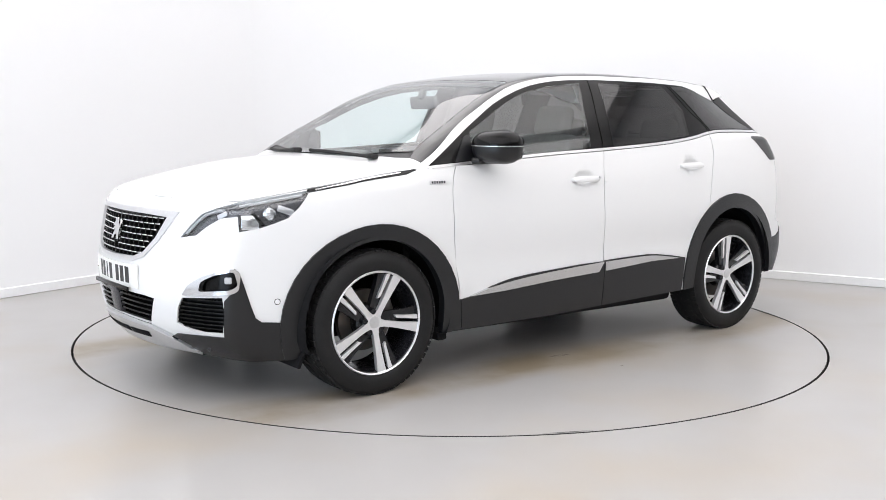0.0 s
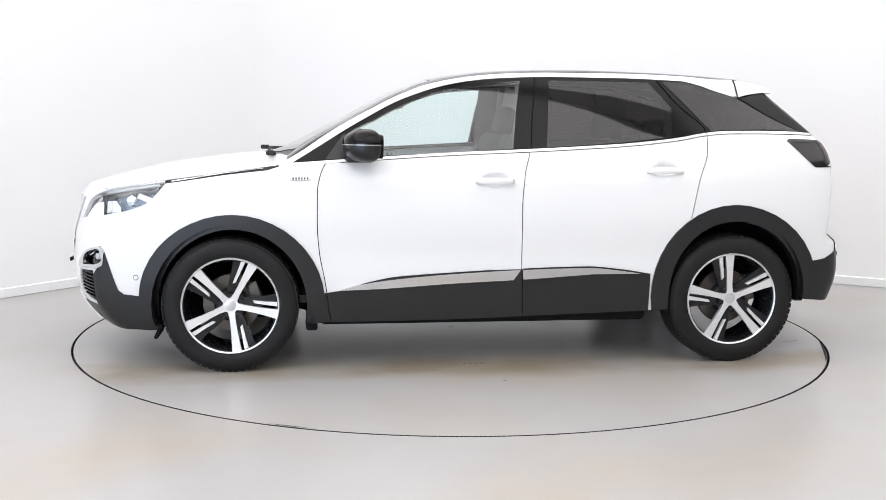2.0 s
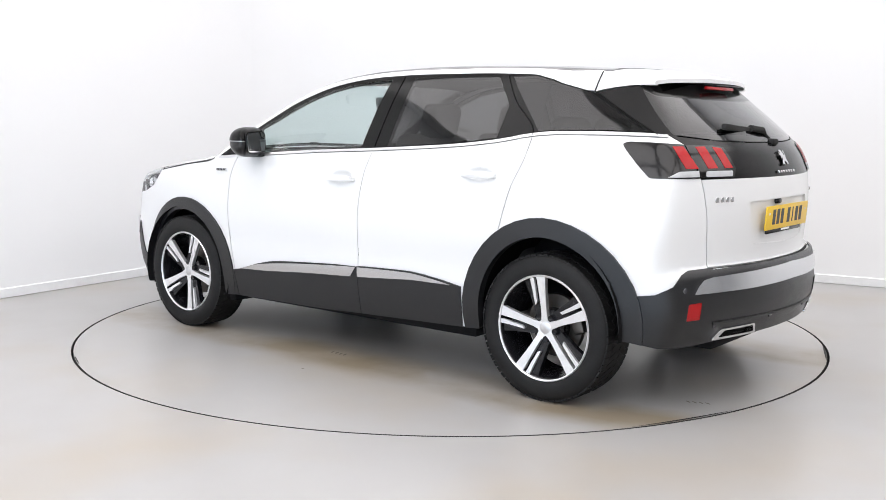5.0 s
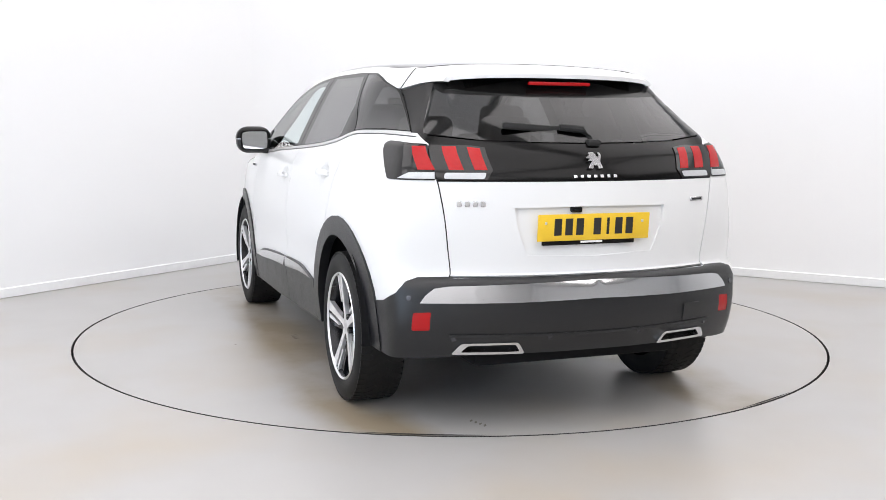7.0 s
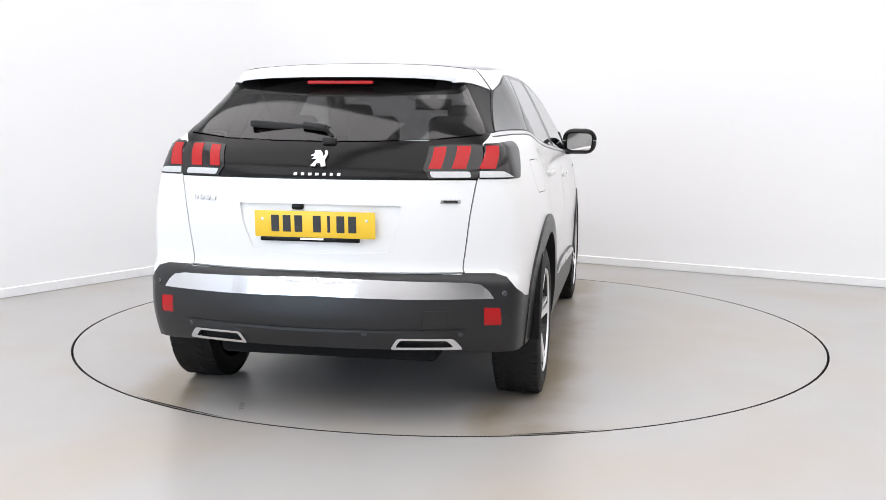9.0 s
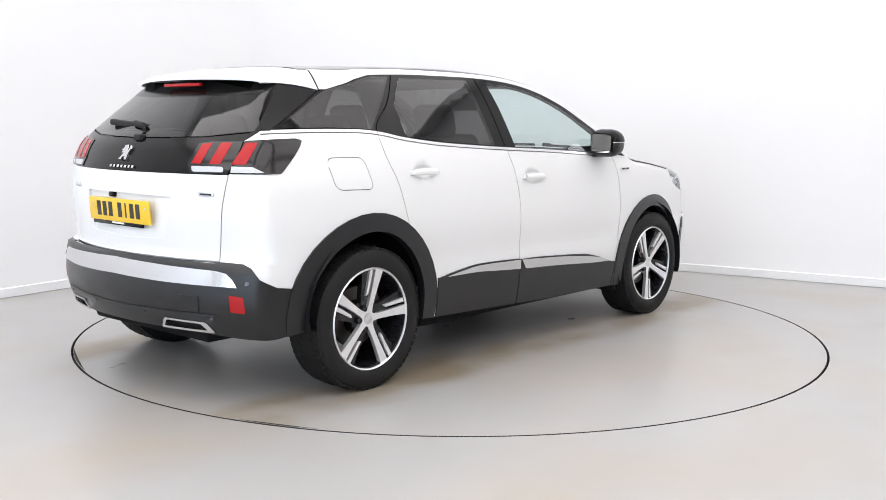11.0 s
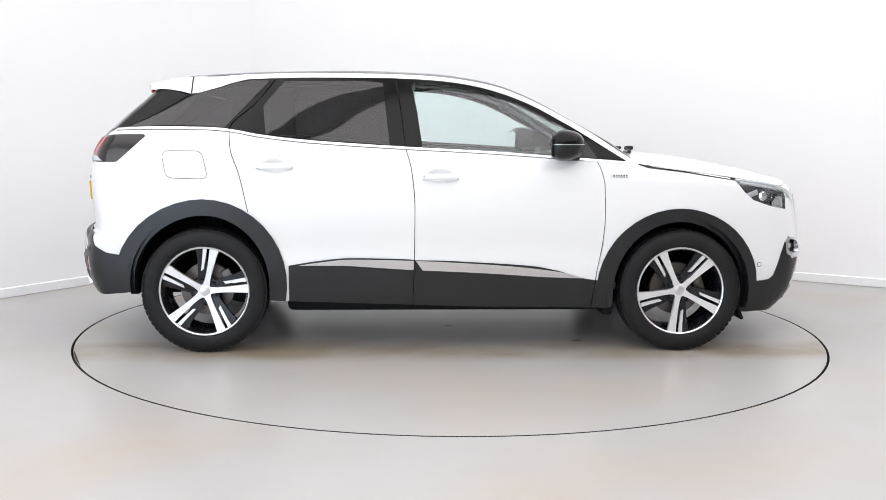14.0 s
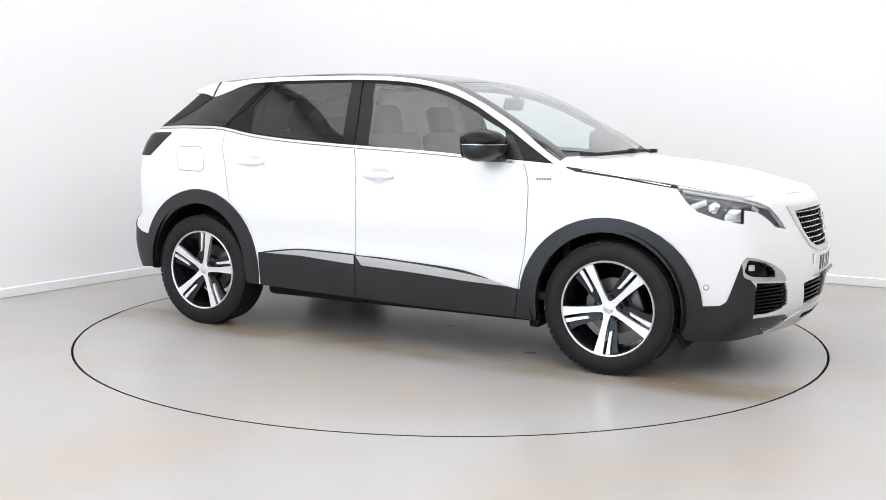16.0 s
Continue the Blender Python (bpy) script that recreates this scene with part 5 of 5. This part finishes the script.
dash = prism([(1.1, 1.035), (0.93, 1.07), (0.74, 1.06), (0.62, 0.99), (0.6, 0.86), (0.7, 0.7), (1.03, 0.65)], -0.72, 0.72, lambda u, v, w: (u + OFF[0], w + OFF[1], v))
bmesh.ops.bevel(dash, geom=list(dash.edges), offset=0.015, segments=2, affect="EDGES")
dash = part("dashboard", dash, TRIM, car, "dark grey dashboard")
part("instrument_hood", boxed((0.72 + OFF[0], -0.37 + OFF[1], 1.085), (0.18, 0.36, 0.06), (0, 6, 0), 0.02), TRIM, dash)
part("display", boxed((0.63 + OFF[0], OFF[1], 1.07), (0.02, 0.24, 0.13), (0, 12, 0), 0.006), GLOSS, dash, "dark touch screen")
ringv, ringf = [], []
for i in range(32):
    a = 2 * math.pi * i / 32
    for k in range(8):
        b = 2 * math.pi * k / 8
        rr = 0.165 + 0.016 * math.cos(b)
        ringv.append((0.016 * math.sin(b), rr * math.cos(a), rr * 0.92 * math.sin(a)))
ringf = [(i * 8 + k, i * 8 + (k + 1) % 8, (i + 1) % 32 * 8 + (k + 1) % 8, (i + 1) % 32 * 8 + k) for i in range(32) for k in range(8)]
wheel_rim = part("steering_wheel", bm_of(ringv, ringf), TRIM, car, "small dark steering wheel", at=at_car(0.5, -0.37, 0.95, 0, -24, 0))
part("wheel_boss", boxed((0.01, 0, 0), (0.04, 0.3, 0.09), bevel=0.018), TRIM, wheel_rim)
inner = part("cabin_mirror", boxed((0.41 + OFF[0], OFF[1], 1.4), (0.035, 0.25, 0.075), (0, 12, 0), 0.016, 3), TRIM, car, "rear-view mirror")
part("mirror_stem", boxed((0.425 + OFF[0], OFF[1], 1.447), (0.035, 0.05, 0.06), (0, -20, 0), 0.015), TRIM, inner)

def seat(x, y, w, rear=False):
    s = part("seat", boxed((x + 0.05 + OFF[0], y + OFF[1], 0.6), (0.52, w, 0.16), (0, -6, 0), 0.05, 3), FABRIC, car, "dark fabric seat")
    bm = boxed((x - 0.26 + OFF[0], y + OFF[1], 0.9), (0.14, w, 0.66 if not rear else 0.6), (0, -17, 0), 0.05, 3)
    part("backrest", bm, FABRIC, s)
    for e in ((-0.42, 0, 0.42) if rear else (0,)):
        hy = y + e
        part("headrest", boxed((x - 0.39 + OFF[0], hy + OFF[1], 1.295 if not rear else 1.245), (0.1, 0.27, 0.19 if not rear else 0.15), (0, -14, 0), 0.045, 3), FABRIC, s)
        for q in (-0.06, 0.06):
            part("headrest_post", tube([(x - 0.37 + OFF[0], hy + q + OFF[1], 1.1), (x - 0.39 + OFF[0], hy + q + OFF[1], 1.25)], 0.007), SATIN, s)
    return s

seat(0.1, 0.36, 0.52)
seat(0.1, -0.36, 0.52)
seat(-0.78, 0.0, 1.26, True)

# ---- the car: plates, wipers, sensors ----
plate = part("rear_plate", boxed((0, 0, 0), (0.52, 0.008, 0.111), bevel=0.003), YELLOW, tailgate, "yellow plate with dark bars", at=pose(-2.125 + OFF[0], 0.008 + OFF[1], 0.864, -4, 0, 90) @ pose(0, 0, 0))
for i in range(7):
    part("bar", boxed(((i - 3) * 0.0505 + (0.018 if i > 3 else -0.012), 0.0, 0.003), (0.034 if i != 2 else 0.012, 0.0095, 0.07)), INK, plate, smooth=False)
part("plate_screw", boxed((0.225, 0.0, 0.02), (0.012, 0.012, 0.012), bevel=0.003), SATIN, plate)
part("plate_screw", boxed((-0.225, 0.0, 0.02), (0.012, 0.012, 0.012), bevel=0.003), SATIN, plate)
part("plate_base", boxed((-2.118 + OFF[0], 0.03 + OFF[1], 0.803), (0.01, 0.43, 0.024), bevel=0.003), GLOSS, tailgate)
part("letter_bar", boxed((-2.1245 + OFF[0], 0.02 + OFF[1], 0.803), (0.003, 0.1, 0.008)), PLATEWHITE, tailgate, smooth=False)
part("camera_pod", boxed((-2.1 + OFF[0], 0.085 + OFF[1], 0.936), (0.04, 0.05, 0.025), bevel=0.008), GLOSS, tailgate, "small reversing camera")
bent = bmesh.new()
for k in range(12):
    box(bent, ((k - 5.5) * 0.52 / 12, 0.4 * ((k - 5.5) * 0.52 / 12) ** 2, 0), (0.0436, 0.007, 0.111), (0, 0, math.degrees(math.atan(0.8 * (k - 5.5) * 0.52 / 12))))
fplate = part("front_plate", bent, PLATEWHITE, front_bumper, "white plate with dark bars", at=pose(2.273 + OFF[0], OFF[1], 0.566, 2, 0, 90))
for i in range(7):
    u = (i - 3) * 0.0505 + (0.018 if i > 3 else -0.012)
    part("bar", boxed((u, 0.4 * u * u, 0.003), (0.034 if i != 2 else 0.012, 0.0095, 0.076), (0, 0, math.degrees(math.atan(0.8 * u)))), INK, fplate, smooth=False)
part("plate_base", boxed((2.278 + OFF[0], OFF[1], 0.506), (0.012, 0.42, 0.02), bevel=0.003), GLOSS, front_bumper)

wiper = part("rear_wiper", tube([(-1.997 + OFF[0], -0.03 + OFF[1], 1.222), (-1.985 + OFF[0], 0.0 + OFF[1], 1.262), (-1.965 + OFF[0], 0.1 + OFF[1], 1.272)], 0.016), GAP, tailgate, "black rear wiper")
bl = boxed((-1.948 + OFF[0], 0.165 + OFF[1], 1.266), (0.03, 0.37, 0.03), (4, 0, -2), 0.009)
part("blade", bl, GAP, wiper)
part("pivot", boxed((-2.02 + OFF[0], -0.03 + OFF[1], 1.208), (0.05, 0.06, 0.03), bevel=0.01), GAP, wiper)
for y0, y1 in ((0.55, -0.02), (-0.1, -0.62)):
    pts = []
    for t in np.linspace(0, 1, 9):
        y = y0 + (y1 - y0) * t
        x = 1.185 - 0.22 * y * y - 0.02 * t
        pts.append((x + OFF[0], y + OFF[1], float(TOP(x - 0.012) - CROWN(x) * y * y) + 0.012))
    w = part("wiper", tube(pts, 0.009), GAP, car, "black windscreen wiper")
    part("pivot", boxed((pts[0][0] + 0.02, pts[0][1], pts[0][2] + 0.004), (0.05, 0.05, 0.025), bevel=0.009), GAP, w)

v, f = lathe([(0.0, 0.003), (0.009, 0.003), (0.0115, 0.001), (0.0115, -0.004)], 20, False)
sensor_mesh = shared("parking_sensor", bm_of(v, f), HOUSING)
v, f = lathe([(0.0, 0.003), (0.009, 0.003), (0.0115, 0.001), (0.0115, -0.004)], 20, False)
sensor_white = shared("parking_sensor", bm_of(v, f), WHITE)
v, f = lathe([(0.0112, 0.002), (0.0145, 0.0015), (0.0145, -0.004)], 20, False)
sensor_ring = shared("sensor_ring", bm_of(v, f), HOUSING)
for sd in (1, -1):
    for s, z, me, par, up in ((1.8, 0.487, sensor_white, front_bumper, 0.0), (2.1, 0.262, sensor_mesh, front_bumper, 0.007), (-1.932, 0.579, sensor_mesh, rear_bumper, 0.007), (-2.47, 0.418, sensor_mesh, rear_bumper, 0.007), (-2.074, 0.412, sensor_mesh, rear_bumper, 0.007)):
        o = new("parking_sensor", me)
        o.parent, o.matrix_basis = par, on_skin(s, z, up, sd)
        if me is sensor_white:
            o2 = new("sensor_ring", sensor_ring)
            o2.parent, o2.matrix_basis = par, on_skin(s, z, up - 0.001, sd)
part("tow_cover", boxed((0, 0, 0), (0.1, 0.004, 0.075), bevel=0.0015, segments=1), CLAD, rear_bumper, "small square tow cover", at=on_skin(-2.18, 0.477, 0.007, -1))
blade("bumper_crease", -2.06, SR, 0.425, 0.425, 0.012, 0.02, 0.012, CLAD, rear_bumper, both=True)


motions()
